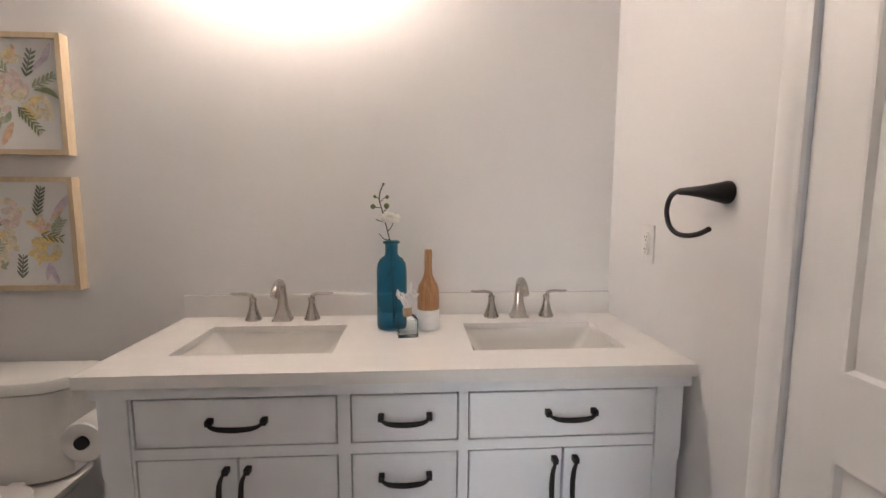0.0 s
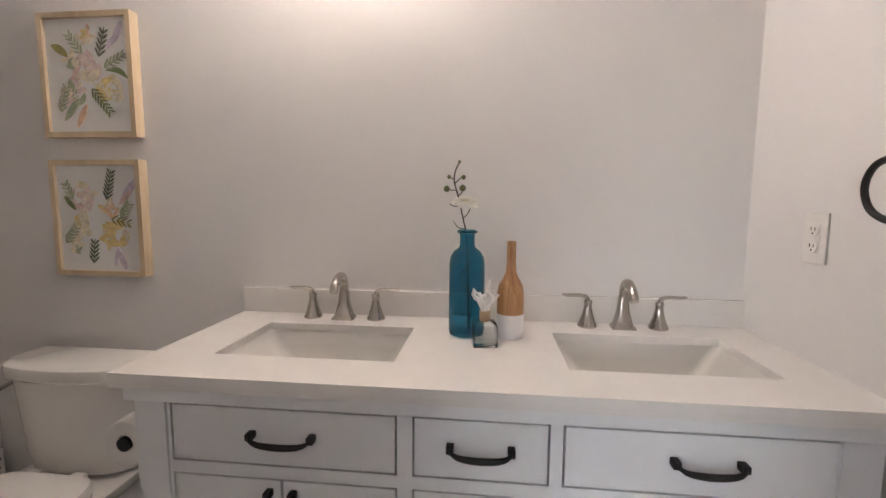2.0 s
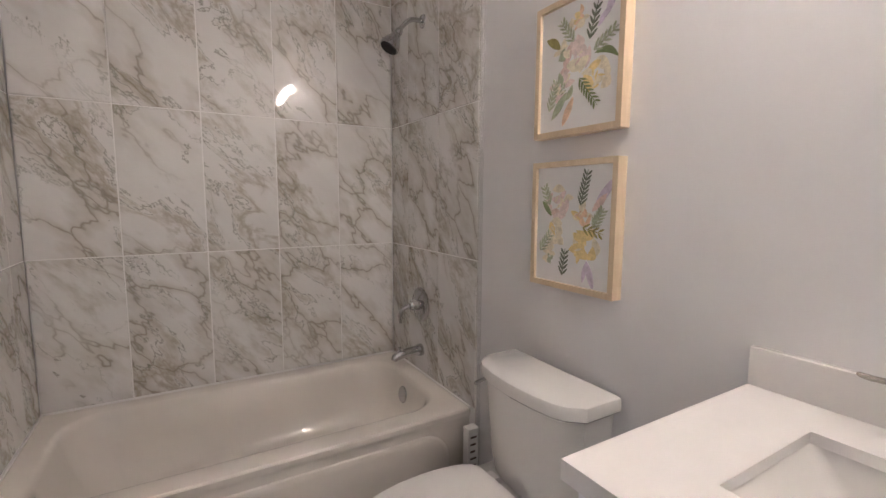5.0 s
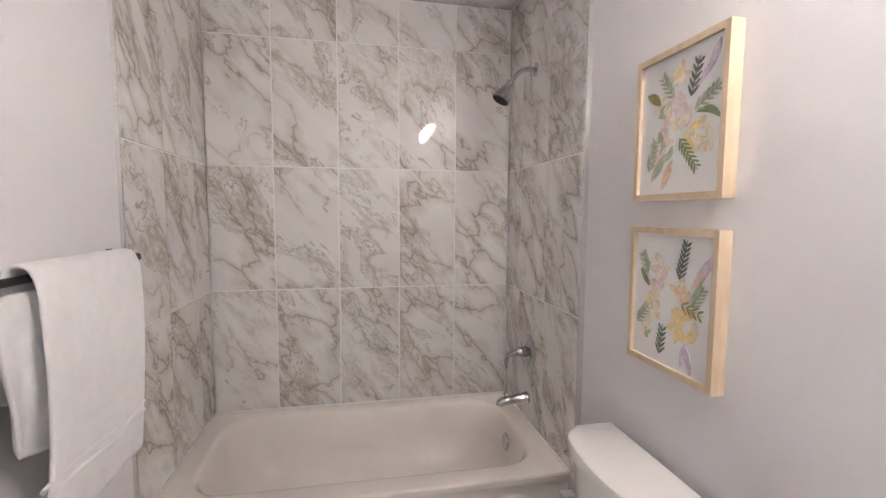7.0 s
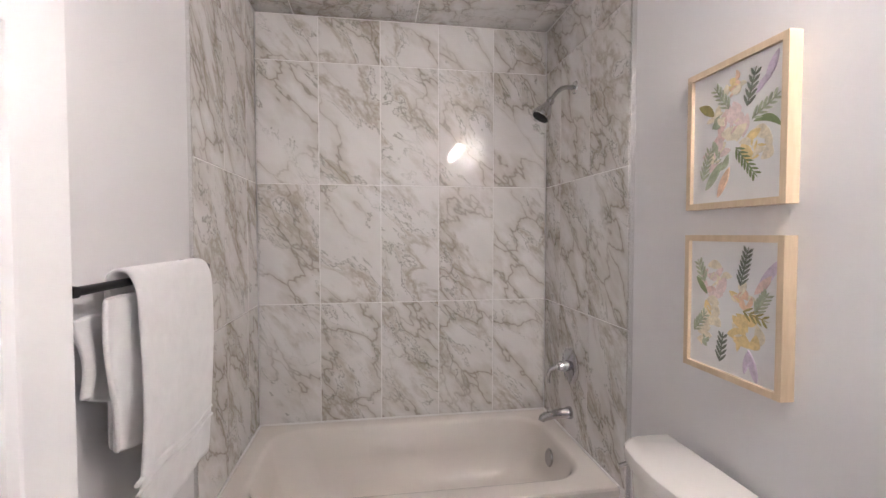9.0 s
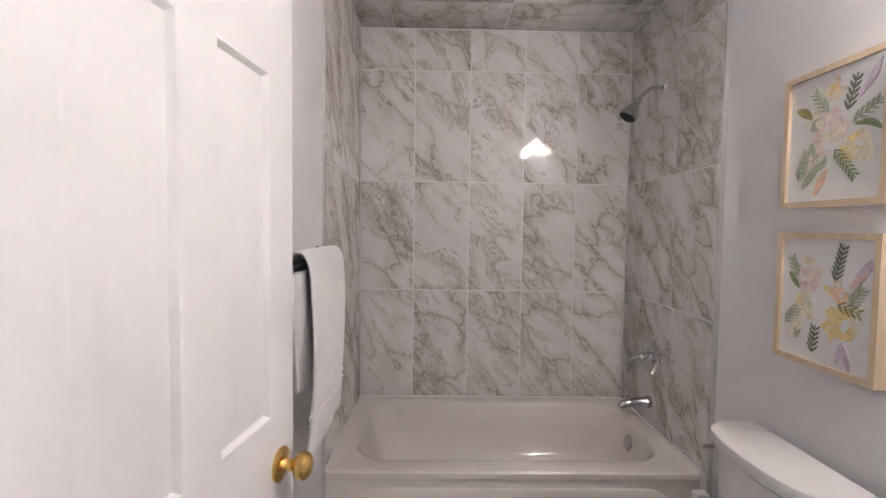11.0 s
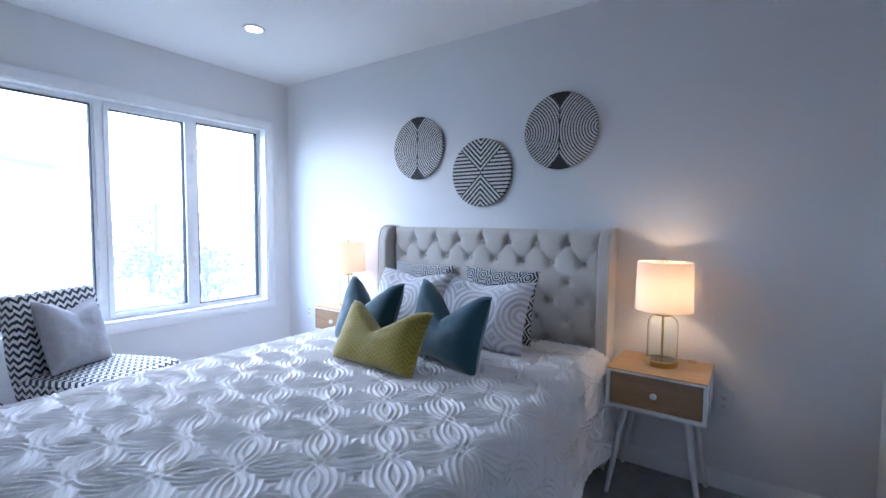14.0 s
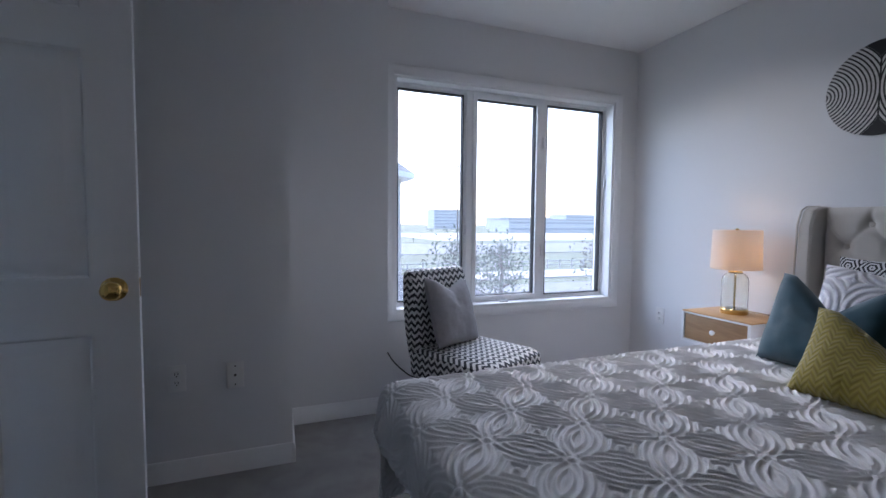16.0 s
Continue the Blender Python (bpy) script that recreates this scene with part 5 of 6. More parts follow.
def build_chair():
    # local: faces -y, x across
    turn = math.degrees(math.atan2(0.89, -0.45)) + 90
    ch = thing("slipper_chair", "black and white chevron slipper chair", "chair", pose(-0.99, -3.50, 0, 0, 0, turn) @ Matrix.Scale(0.955, 4))
    W2 = 0.265
    seat = [rrect(W2 - 0.01, 0.285, 0.05, 0.285, 6, 0, -0.03), rrect(W2, 0.30, 0.05, 0.295, 6, 0, -0.03), rrect(W2 + 0.004, 0.305, 0.05, 0.40, 6, 0, -0.03), rrect(W2, 0.30, 0.05, 0.435, 6, 0, -0.03), rrect(W2 - 0.03, 0.27, 0.05, 0.458, 6, 0, -0.03), rrect(W2 - 0.10, 0.19, 0.05, 0.464, 6, 0, -0.03)]
    box_uv(part("seat", loft(bmesh.new(), seat), CHEV, ch))
    back = []
    for z, y, hw, t in ((0.40, 0.235, W2 - 0.004, 0.045), (0.55, 0.255, W2, 0.055), (0.75, 0.285, W2 - 0.003, 0.050), (0.86, 0.303, W2 - 0.012, 0.045), (0.895, 0.310, W2 - 0.02, 0.036), (0.905, 0.312, W2 - 0.035, 0.02)):
        back.append(rrect(hw, t, min(t, 0.03), z, 5, 0, y))
    box_uv(part("backrest", loft(bmesh.new(), back), CHEV, ch))
    for x in (-0.20, 0.20):
        for y, sp in ((-0.28, -0.02), (0.22, 0.05)):
            part("leg", tube(bmesh.new(), [(x, y, 0.29), (x * 1.05, y + sp, 0.0)], [0.022, 0.014], 12), BLACKLEG, ch)
    c = pillow("throw_pillow", "grey cotton throw pillow on the chevron chair", 0.43, 0.42, 0.15, 0.06, CHAIRGREY, Matrix())
    c.matrix_world = ch.matrix_world @ Matrix.Translation((-0.02, 0.075, 0.467)) @ pose(0, 0, 0, -20, 6, 8) @ Matrix.Translation((0, 0, 0.20))


build_chair()


def wall_plate(at, label, kind):
    o = thing("wall_outlet" if kind != "jack" else "cable_jack", label, "outlet", at)
    part("plate", cube(-0.035, 0.035, -0.006, 0, -0.058, 0.058, 0.003), PLASTIC, o)
    if kind == "decora":
        part("insert", cube(-0.0165, 0.0165, -0.0085, -0.004, -0.034, 0.034, 0.001), PLASTIC, o)
    if kind in ("decora", "duplex"):
        for z in (-0.019, 0.019):
            part("socket", lathe(bmesh.new(), [(0, -0.006), (0.0155, -0.006), (0.0165, -0.003), (0.0165, 0.0), (0, 0.0)], 20), PLASTIC, o, at=pose(0, -0.003 - (0.002 if kind == "decora" else 0), z, -90))
            y = -0.0105
            for x in (-0.006, 0.006):
                part("slot", cube(x - 0.0011, x + 0.0011, y - 0.001, y + 0.004, z - 0.002, z + 0.006), DARK, o)
            part("slot", cube(-0.002, 0.002, y - 0.001, y + 0.004, z - 0.010, z - 0.006), DARK, o)
    if kind == "jack":
        for z, r in ((0.042, 0.003), (0, 0.0055), (-0.042, 0.003)):
            part("screw", lathe(bmesh.new(), [(0, 0.004), (r, 0.004), (r, 0.010), (0, 0.0105)], 12), DARK, o, at=pose(0, 0, z, 90))


wall_plate(pose(0.451, Y_DARK, 0.455, 0, 0, 180), "white duplex wall outlet", "duplex")
wall_plate(pose(0.221, Y_DARK, 0.446, 0, 0, 180), "white cable jack plate", "jack")
wall_plate(pose(X_WEST, -0.615, 0.425, 0, 0, 90), "white duplex wall outlet beside the nightstand", "duplex")
wall_plate(pose(X_WEST, -3.645, 0.487, 0, 0, 90), "white duplex wall outlet under the window's end", "duplex")
part("cord", tube(bmesh.new(), curve_pts([(-0.575, -3.80, 0.36), (-0.62, -3.80, 0.29), (-0.70, -3.76, 0.22), (-0.78, -3.70, 0.19), (-0.80, -3.66, 0.012), (-0.74, -3.6, 0.012)], 6), 0.004, 8), BLACKLEG)
tagged(bpy.data.objects["cord.002"] if "cord.002" in bpy.data.objects else bpy.data.objects["cord"], "thin black power cord behind the chair", "cord")


def recessed(x, y, name, label):
    r = thing(name, label, "ceiling light", pose(x, y, H))
    part("trim_ring", lathe(bmesh.new(), [(0.045, 0.0), (0.066, -0.001), (0.068, -0.004), (0.062, -0.008), (0.048, -0.006), (0.044, 0.0)], 40), TRIM, r)
    part("lens", lathe(bmesh.new(), [(0, -0.001), (0.047, -0.001), (0.047, -0.003), (0, -0.003)], 32), glow("recessed_lens", (1.0, 0.95, 0.88), 3.0), r)


recessed(-1.715, -3.10, "recessed_light_fitting", "white round recessed ceiling light, lit")

# ---- bathroom things ----
FRAME = wood("pale_wood_frame", (0.55, 0.43, 0.285), (0.67, 0.545, 0.385), 1.0, 0.5, (1, 1, 0.12), 18)
CANVAS = plain("art_paper_white", (0.74, 0.74, 0.73), 0.8, vary=0.02, scale=12, grain=220, relief=0.1)
PAINTS = {k: plain("paint_" + k, c, 0.85, vary=0.25, scale=40, grain=160) for k, c in {
    "leaf_green": (0.20, 0.25, 0.12), "sage": (0.38, 0.42, 0.30), "dark_green": (0.15, 0.17, 0.13), "blush": (0.66, 0.50, 0.46), "cream": (0.72, 0.66, 0.52),
    "yellow": (0.72, 0.58, 0.28), "peach": (0.70, 0.50, 0.36), "lilac": (0.58, 0.50, 0.60), "olive": (0.30, 0.27, 0.10), "pale_pink": (0.70, 0.58, 0.56)}.items()}


def painted_picture(z0, z1, seed, label):
    """A floral watercolour in a box frame on the north wall."""
    rng = random.Random(seed)
    w, h = 0.322, z1 - z0
    p = thing("framed_picture", label, "picture", pose(-1.229, Y_NORTH, (z0 + z1) / 2), "floral pictures")
    a, b = w / 2, h / 2
    part("frame", slab(bmesh.new(), (-a, -a + 0.017, a - 0.017, a), (-b, -b + 0.017, b - 0.017, b), [(1, 1)], -0.036, -0.001, along_x), FRAME, p, "pale wooden box frame")
    part("sheet", cube(-a + 0.0172, a - 0.0172, -0.026, -0.004, -b + 0.0172, b - 0.0172), CANVAS, p)
    layer = [-0.0262]

    def stroke(cx, cz, ln, wd, ang, color, bend=0.0, petals=None):
        """One leaf-shaped brush stroke."""
        n, pts = 10, []
        for s in (1, -1):
            for k in range(n + 1) if s == 1 else range(n - 1, 0, -1):
                t = k / n
                x = ln * (t - 0.5)
                y = s * wd * math.sin(math.pi * t) ** 0.8 + bend * math.sin(math.pi * t)
                pts.append((cx + x * math.cos(ang) - y * math.sin(ang), cz + x * math.sin(ang) + y * math.cos(ang)))
        pts = [(max(-a + 0.02, min(a - 0.02, x)), max(-b + 0.02, min(b - 0.02, z))) for x, z in pts]
        layer[0] -= 0.000025
        bm = bmesh.new()
        loft(bm, [[Vector((x, -0.0259, z)) for x, z in pts], [Vector((x, layer[0], z)) for x, z in pts]], False, True)
        part("brush_stroke", bm, PAINTS[color], p, smooth=False)

    def bloom(cx, cz, r, colors):
        for k in range(9):
            ang = 2 * math.pi * k / 9 + rng.uniform(-0.3, 0.3)
            d = r * rng.uniform(0.35, 0.75)
            stroke(cx + d * math.cos(ang), cz + d * math.sin(ang), r * rng.uniform(0.7, 1.1), r * rng.uniform(0.16, 0.3), ang + math.pi / 2 * rng.choice((0, 1)), rng.choice(colors), rng.uniform(-0.2, 0.2) * r)
        for k in range(5):
            stroke(cx + rng.uniform(-0.3, 0.3) * r, cz + rng.uniform(-0.3, 0.3) * r, r * 0.5, r * 0.06, rng.uniform(0, 3), rng.choice(colors))

    def sprig(cx, cz, ln, ang, color, leaves=6):
        for k in range(leaves):
            t = k / leaves
            x, z = cx + ln * (t - 0.5) * math.cos(ang), cz + ln * (t - 0.5) * math.sin(ang)
            for s in (-1, 1):
                stroke(x + 0.01 * math.cos(ang + s), z + 0.01 * math.sin(ang + s), 0.030 * (1.1 - 0.5 * t), 0.0028, ang + s * 0.65, color)
        stroke(cx, cz, ln, 0.0012, ang, color)
    if seed == 1:
        bloom(-0.005, 0.02, 0.060, ("blush", "pale_pink", "cream"))
        bloom(0.070, -0.045, 0.055, ("yellow", "cream", "cream"))
        bloom(-0.055, -0.055, 0.045, ("cream", "pale_pink", "sage"))
        bloom(0.0, 0.12, 0.034, ("yellow", "peach", "cream"))
        bloom(-0.06, 0.05, 0.032, ("cream", "sage"))
        stroke(-0.095, 0.078, 0.070, 0.013, -0.6, "olive", 0.004)
        stroke(0.10, 0.0, 0.085, 0.009, -0.35, "leaf_green", 0.014)
        sprig(0.045, -0.085, 0.10, -0.9, "leaf_green", 7)
        sprig(-0.09, -0.065, 0.085, 1.25, "sage", 6)
        sprig(0.055, 0.105, 0.085, 1.3, "dark_green", 5)
        stroke(0.11, 0.13, 0.075, 0.010, 1.1, "lilac"), stroke(0.085, 0.10, 0.05, 0.007, 0.9, "lilac")
        stroke(-0.03, -0.125, 0.085, 0.011, 1.1, "peach"), stroke(-0.065, -0.105, 0.09, 0.012, 0.9, "sage")
        sprig(-0.045, 0.105, 0.08, 2.2, "sage", 5), sprig(0.10, 0.045, 0.08, 0.5, "sage", 5)
    else:
        bloom(-0.055, 0.065, 0.058, ("blush", "pale_pink", "cream"))
        bloom(0.045, -0.055, 0.058, ("yellow", "yellow", "cream"))
        bloom(0.035, 0.035, 0.040, ("cream", "peach", "yellow"))
        bloom(-0.065, -0.025, 0.045, ("cream", "cream", "yellow"))
        bloom(-0.09, -0.09, 0.03, ("sage", "cream"))
        sprig(0.045, 0.115, 0.095, 1.35, "dark_green", 7)
        sprig(-0.025, -0.105, 0.075, 1.45, "dark_green", 5)
        stroke(0.115, 0.095, 0.11, 0.012, 0.9, "lilac"), stroke(0.10, 0.07, 0.07, 0.010, 0.8, "blush")
        sprig(0.085, -0.01, 0.07, -0.2, "olive", 4), sprig(-0.105, 0.095, 0.06, 2.0, "sage", 4)
        stroke(0.075, -0.135, 0.085, 0.010, 1.9, "lilac"), stroke(0.055, -0.13, 0.06, 0.007, 1.4, "lilac")
        stroke(-0.10, 0.05, 0.06, 0.008, 2.3, "leaf_green"), sprig(-0.10, -0.05, 0.07, 0.9, "sage", 5)
        sprig(0.10, 0.03, 0.06, 1.0, "sage", 5)


painted_picture(1.406, 1.792, 1, "pastel flower painting in a pale wooden frame")
painted_picture(0.953, 1.334, 2, "pastel rose painting in a pale wooden frame")


def towel_ring():
    r = thing("towel_ring", "black open towel ring on a tapered post", "towel ring", pose(X_EAST, 0.998, 1.282))
    part("post", tube(bmesh.new(), [(0, 0, 0), (-0.010, 0, 0), (-0.022, 0.004, 0.0), (-0.05, 0.022, 0.002), (-0.066, 0.05, 0.003), (-0.070, 0.075, 0.003)], [0.027, 0.0265, 0.023, 0.0145, 0.010, 0.0085], 24), BLACKM, r)
    pts = curve_pts([(-0.070, y, z) for y, z in ((0.072, 0.003), (0.090, 0.002), (0.112, -0.008), (0.126, -0.030), (0.127, -0.056), (0.112, -0.084), (0.080, -0.101), (0.040, -0.104), (-0.005, -0.097), (-0.042, -0.083))], 5)
    part("ring", tube(bmesh.new(), pts, 0.0062, 14), BLACKM, r)


towel_ring()
wall_plate(pose(X_EAST, 1.332, 1.130, 0, 0, -90), "white decorator wall outlet over the vanity", "decora")


def paper_roll():
    p = thing("toilet_roll", "white toilet paper roll on a dark spindle", "toilet paper", pose(-0.790, 1.195, 0.635))
    part("roll", lathe(bmesh.new(), [(0.020, -0.05), (0.052, -0.05), (0.055, -0.047), (0.055, 0.047), (0.052, 0.05), (0.020, 0.05), (0.020, -0.05)], 36, pose(0, 0, 0, 90)), PAPER, p)
    part("holder", tube(bmesh.new(), [(0, -0.056, 0), (0, 0.075, 0), (0.03, 0.085, 0), (0.095, 0.085, 0)], [0.017, 0.017, 0.010, 0.010], 16), BLACKM, p)


paper_roll()


def vanity_decor():
    # blue bottle
    b = thing("glass_bottle", "blue ribbed glass bottle with a flower stem", "vase", pose(-0.005, 1.430, CZ + 0.0008) @ Matrix.Scale(1.05, 4))
    n = 64
    prof = [(0.030, 0.0), (0.044, 0.002), (0.0465, 0.010), (0.046, 0.10), (0.0455, 0.185), (0.043, 0.203), (0.034, 0.218), (0.0225, 0.226), (0.0195, 0.232), (0.0190, 0.255), (0.0200, 0.262), (0.0265, 0.2655), (0.0265, 0.2705), (0.0205, 0.2725),
            (0.0165, 0.268), (0.0165, 0.234), (0.0200, 0.222), (0.031, 0.213), (0.0400, 0.199), (0.0425, 0.184), (0.043, 0.10), (0.0435, 0.014), (0.040, 0.008), (0.010, 0.007)]
    rings = []
    for r, z in prof:
        flute = 0.0008 if 0.012 < z < 0.20 else 0.0
        rings.append([Vector(((r + flute * math.cos(16 * 2 * math.pi * i / n)) * math.cos(2 * math.pi * i / n), (r + flute * math.cos(16 * 2 * math.pi * i / n)) * math.sin(2 * math.pi * i / n), z)) for i in range(n)])
    part("bottle", loft(bmesh.new(), rings), glass("blue_glass", (0.13, 0.46, 0.62), 0.01, 1.33), b)
    st = thing("orchid_stem", "artificial white orchid stem with green buds", "flower", pose(-0.011, 1.430, CZ + 0.012) @ Matrix.Scale(1.02, 4))
    STEM, BUD = plain("stem_dark_green", (0.045, 0.04, 0.028), 0.6), plain("bud_green", (0.10, 0.12, 0.04), 0.5)
    PETAL = plain("petal_white", (0.80, 0.78, 0.72), 0.7, vary=0.04, scale=40)
    main = curve_pts([(0.012, 0, 0.0), (0.010, 0.002, 0.13), (0.004, 0, 0.25), (-0.004, 0, 0.29), (-0.012, 0, 0.325), (-0.022, 0, 0.365), (-0.030, 0, 0.395), (-0.028, 0, 0.420), (-0.018, 0, 0.443)], 6)
    part("stem", tube(bmesh.new(), main, 0.0019, 8), STEM, st)
    for pts in ([(0.0, 0, 0.272), (-0.018, 0, 0.275), (-0.032, 0, 0.292)], [(-0.004, 0, 0.30), (0.006, -0.002, 0.312), (0.012, -0.004, 0.325)], [(-0.014, 0, 0.33), (-0.030, 0, 0.331), (-0.042, 0, 0.337)], [(-0.024, 0, 0.373), (-0.038, 0, 0.373), (-0.045, 0, 0.375)],
                [(-0.020, 0, 0.358), (-0.010, 0, 0.366), (-0.008, 0, 0.374)], [(-0.030, 0, 0.400), (-0.040, 0, 0.405)], [(-0.028, 0, 0.39), (-0.016, 0, 0.402), (-0.010, 0, 0.404)]):
        part("twig", tube(bmesh.new(), curve_pts(pts, 4), 0.0014, 6), STEM, st)
    for x, z, r in ((-0.050, 0.376, 0.0085), (-0.008, 0.378, 0.009), (-0.044, 0.407, 0.0055), (-0.006, 0.406, 0.0065), (-0.017, 0.446, 0.0042)):
        part("bud", lathe(bmesh.new(), [(0, -r), (r * 0.6, -r * 0.8), (r, 0), (r * 0.75, r * 0.65), (0, r * 1.1)], 14), BUD, st, at=pose(x, 0, z))
    rng = random.Random(8)
    for k, (ang, tilt, ln) in enumerate(((200, 10, 0.034), (165, 25, 0.030), (20, 5, 0.038), (-15, -10, 0.036), (60, 35, 0.028), (110, 50, 0.024), (-60, 0, 0.024), (240, -15, 0.026), (300, 40, 0.022))):
        nu, nv, pts = 9, 7, []
        for i in range(nu):
            t = i / (nu - 1)
            for j in range(nv):
                s = -1 + 2 * j / (nv - 1)
                wdt = 0.016 * math.sin(math.pi * min(1, 0.12 + 0.88 * t)) ** 0.6
                pts.append((ln * t, wdt * s, 0.006 * math.sin(t * 3) - 0.006 * s * s + 0.003 * math.sin(7 * t + k + 3 * s)))
        ob = new("petal", grid_mesh("petal", pts, PETAL, nu, nv))
        ob.parent = st
        ob.matrix_local = pose(-0.002, -0.006, 0.338 + 0.002 * (k % 3)) @ pose(0, 0, 0, 0, 0, ang) @ pose(0, 0, 0, 0, -tilt, 0)
        ob.modifiers.new("thickness", "SOLIDIFY").thickness = 0.0008
    part("flower_core", lathe(bmesh.new(), [(0, -0.004), (0.006, -0.002), (0.007, 0.004), (0, 0.010)], 12), plain("core_cream", (0.72, 0.62, 0.35), 0.7), st, at=pose(0.0, -0.006, 0.342))
    part("hanging_root", tube(bmesh.new(), curve_pts([(0.012, 0, 0.02), (0.020, 0.006, 0.09), (-0.012, 0.012, 0.14), (0.018, -0.01, 0.19)], 6), 0.002, 6), STEM, st)
    # wooden bottle vase with a white dipped foot
    v = thing("wooden_vase", "two-tone wooden bottle vase with a white foot", "vase", pose(0.113, 1.418, CZ + 0.0008) @ Matrix.Scale(1.05, 4))
    part("neck", lathe(bmesh.new(), [(0.0338, 0.062), (0.034, 0.075), (0.0335, 0.115), (0.030, 0.135), (0.020, 0.152), (0.0135, 0.168), (0.0115, 0.19), (0.0115, 0.243), (0.0105, 0.246), (0.008, 0.246), (0.008, 0.20), (0, 0.19)], 40), wood("acacia_wood", (0.30, 0.13, 0.05), (0.58, 0.34, 0.15), 1.0, 0.4, (1, 1, 0.10), 26), v)
    part("foot", lathe(bmesh.new(), [(0, 0), (0.031, 0), (0.033, 0.003), (0.0342, 0.02), (0.0342, 0.058), (0.0338, 0.0625), (0, 0.0625)], 40), plain("white_dip_paint", (0.80, 0.80, 0.80), 0.4), v, "white painted foot")
    # square glass jar with coral
    j = thing("glass_jar", "small square clear glass jar with white coral", "jar", pose(0.046, 1.345, CZ + 0.0008, 0, 0, 8) @ Matrix.Scale(1.18, 4))
    a, t = 0.026, 0.0028
    rings = [rrect(a, a, 0.004, 0.0, 3), rrect(a, a, 0.004, 0.046, 3), rrect(a - 0.004, a - 0.004, 0.006, 0.051, 3), rrect(0.013, 0.013, 0.0125, 0.053, 3), rrect(0.012, 0.012, 0.0118, 0.062, 3), rrect(0.0095, 0.0095, 0.0094, 0.062, 3), rrect(0.0095, 0.0095, 0.0094, 0.052, 3), rrect(a - t - 0.004, a - t - 0.004, 0.005, 0.048, 3), rrect(a - t, a - t, 0.003, 0.044, 3), rrect(a - t, a - t, 0.003, 0.009, 3)]
    part("jar", loft(bmesh.new(), rings), glass("jar_glass", (0.97, 0.99, 0.98), 0.0, 1.16), j)
    part("cork", lathe(bmesh.new(), [(0, 0.05), (0.0092, 0.05), (0.0118, 0.066), (0.0118, 0.074), (0, 0.074)], 20), wood("cork", (0.50, 0.36, 0.22), (0.62, 0.46, 0.30), 3.0, 0.8, (1, 1, 1), 40), j)
    CORAL = plain("coral_white", (0.80, 0.80, 0.80), 0.8, vary=0.03, grain=500, relief=0.6, depth=0.001)
    rng = random.Random(21)
    for k in range(9):
        p0 = Vector((rng.uniform(-0.004, 0.004), rng.uniform(-0.004, 0.004), 0.074))
        lnx = rng.uniform(0.02, 0.05)
        side = Vector((rng.uniform(-1, 1), rng.uniform(-0.7, 0.7), rng.uniform(0.5, 1.6))).normalized()
        pts = [p0, p0 + side * lnx * 0.5 + Vector((0, 0, 0.006)), p0 + side * lnx]
        part("coral_branch", tube(bmesh.new(), curve_pts(pts, 3), [0.0055, 0.005, 0.0048, 0.0045, 0.004, 0.0034, 0.002], 8), CORAL, j)
        for q in range(3):
            s2 = (side + Vector((rng.uniform(-1, 1), rng.uniform(-1, 1), rng.uniform(-0.3, 1)))).normalized()
            st0 = p0 + side * lnx * rng.uniform(0.4, 0.95)
            part("coral_branch", tube(bmesh.new(), [st0, st0 + s2 * 0.008, st0 + s2 * 0.016], [0.004, 0.0035, 0.0018], 7), CORAL, j)
    part("coral_branch", tube(bmesh.new(), [(0, 0, 0.074), (0.004, 0, 0.10), (0.008, 0, 0.128), (0.010, 0, 0.140)], [0.006, 0.005, 0.0038, 0.002], 8), CORAL, j)


vanity_decor()


def vanity_light():
    l = thing("vanity_light", "brushed nickel four-bulb vanity light bar", "wall light", pose(-0.35, Y_NORTH, 2.165))
    part("back_plate", cube(-0.32, 0.32, -0.025, -0.001, -0.035, 0.035, 0.006), NICKEL, l)
    for k in range(4):
        x = -0.255 + 0.17 * k
        part("arm", tube(bmesh.new(), curve_pts([(x, -0.02, 0), (x, -0.08, 0.01), (x, -0.12, 0.03), (x, -0.13, 0.055)], 4), 0.008, 10), NICKEL, l)
        part("socket_cup", lathe(bmesh.new(), [(0, 0.045), (0.022, 0.045), (0.022, 0.075), (0, 0.076)], 20), NICKEL, l, at=pose(x, -0.13, 0))
        part("bulb", lathe(bmesh.new(), [(0, 0.045), (0.012, 0.042), (0.02, 0.025), (0.029, 0.0), (0.024, -0.02), (0.012, -0.030), (0, -0.032)], 20), glow("vanity_bulb_glass", (1.0, 0.85, 0.70), 12.0), l, at=pose(x, -0.13, 0))


vanity_light()

# ---- outside the window ----
GZ = -3.4
GRASS = plain("lawn_spring", (0.085, 0.10, 0.045), 0.95, vary=0.35, scale=0.15, grain=3, relief=0.3, depth=0.05)
ASPH = plain("asphalt_pale", (0.16, 0.16, 0.165), 0.9, vary=0.15, scale=0.3, grain=4)
CONC = plain("concrete_light", (0.38, 0.37, 0.36), 0.85, vary=0.12, scale=0.4, grain=6)
STUCCO = plain("stucco_cream", (0.50, 0.47, 0.43), 0.9, vary=0.06, scale=1.0, grain=30, relief=0.2, depth=0.004)
SHINGLE = plain("roof_shingle_grey", (0.17, 0.165, 0.165), 0.9, vary=0.25, scale=3, grain=20, relief=0.4, depth=0.01)
# far walls' grey is lightened so the colour carries the distance haze
FARM = plain("far_block_hazed", (0.52, 0.53, 0.55), 0.9, vary=0.1, scale=0.05, grain=0.6)
GLASSD = plain("house_window_glass", (0.34, 0.36, 0.38), 0.3, vary=0.1)
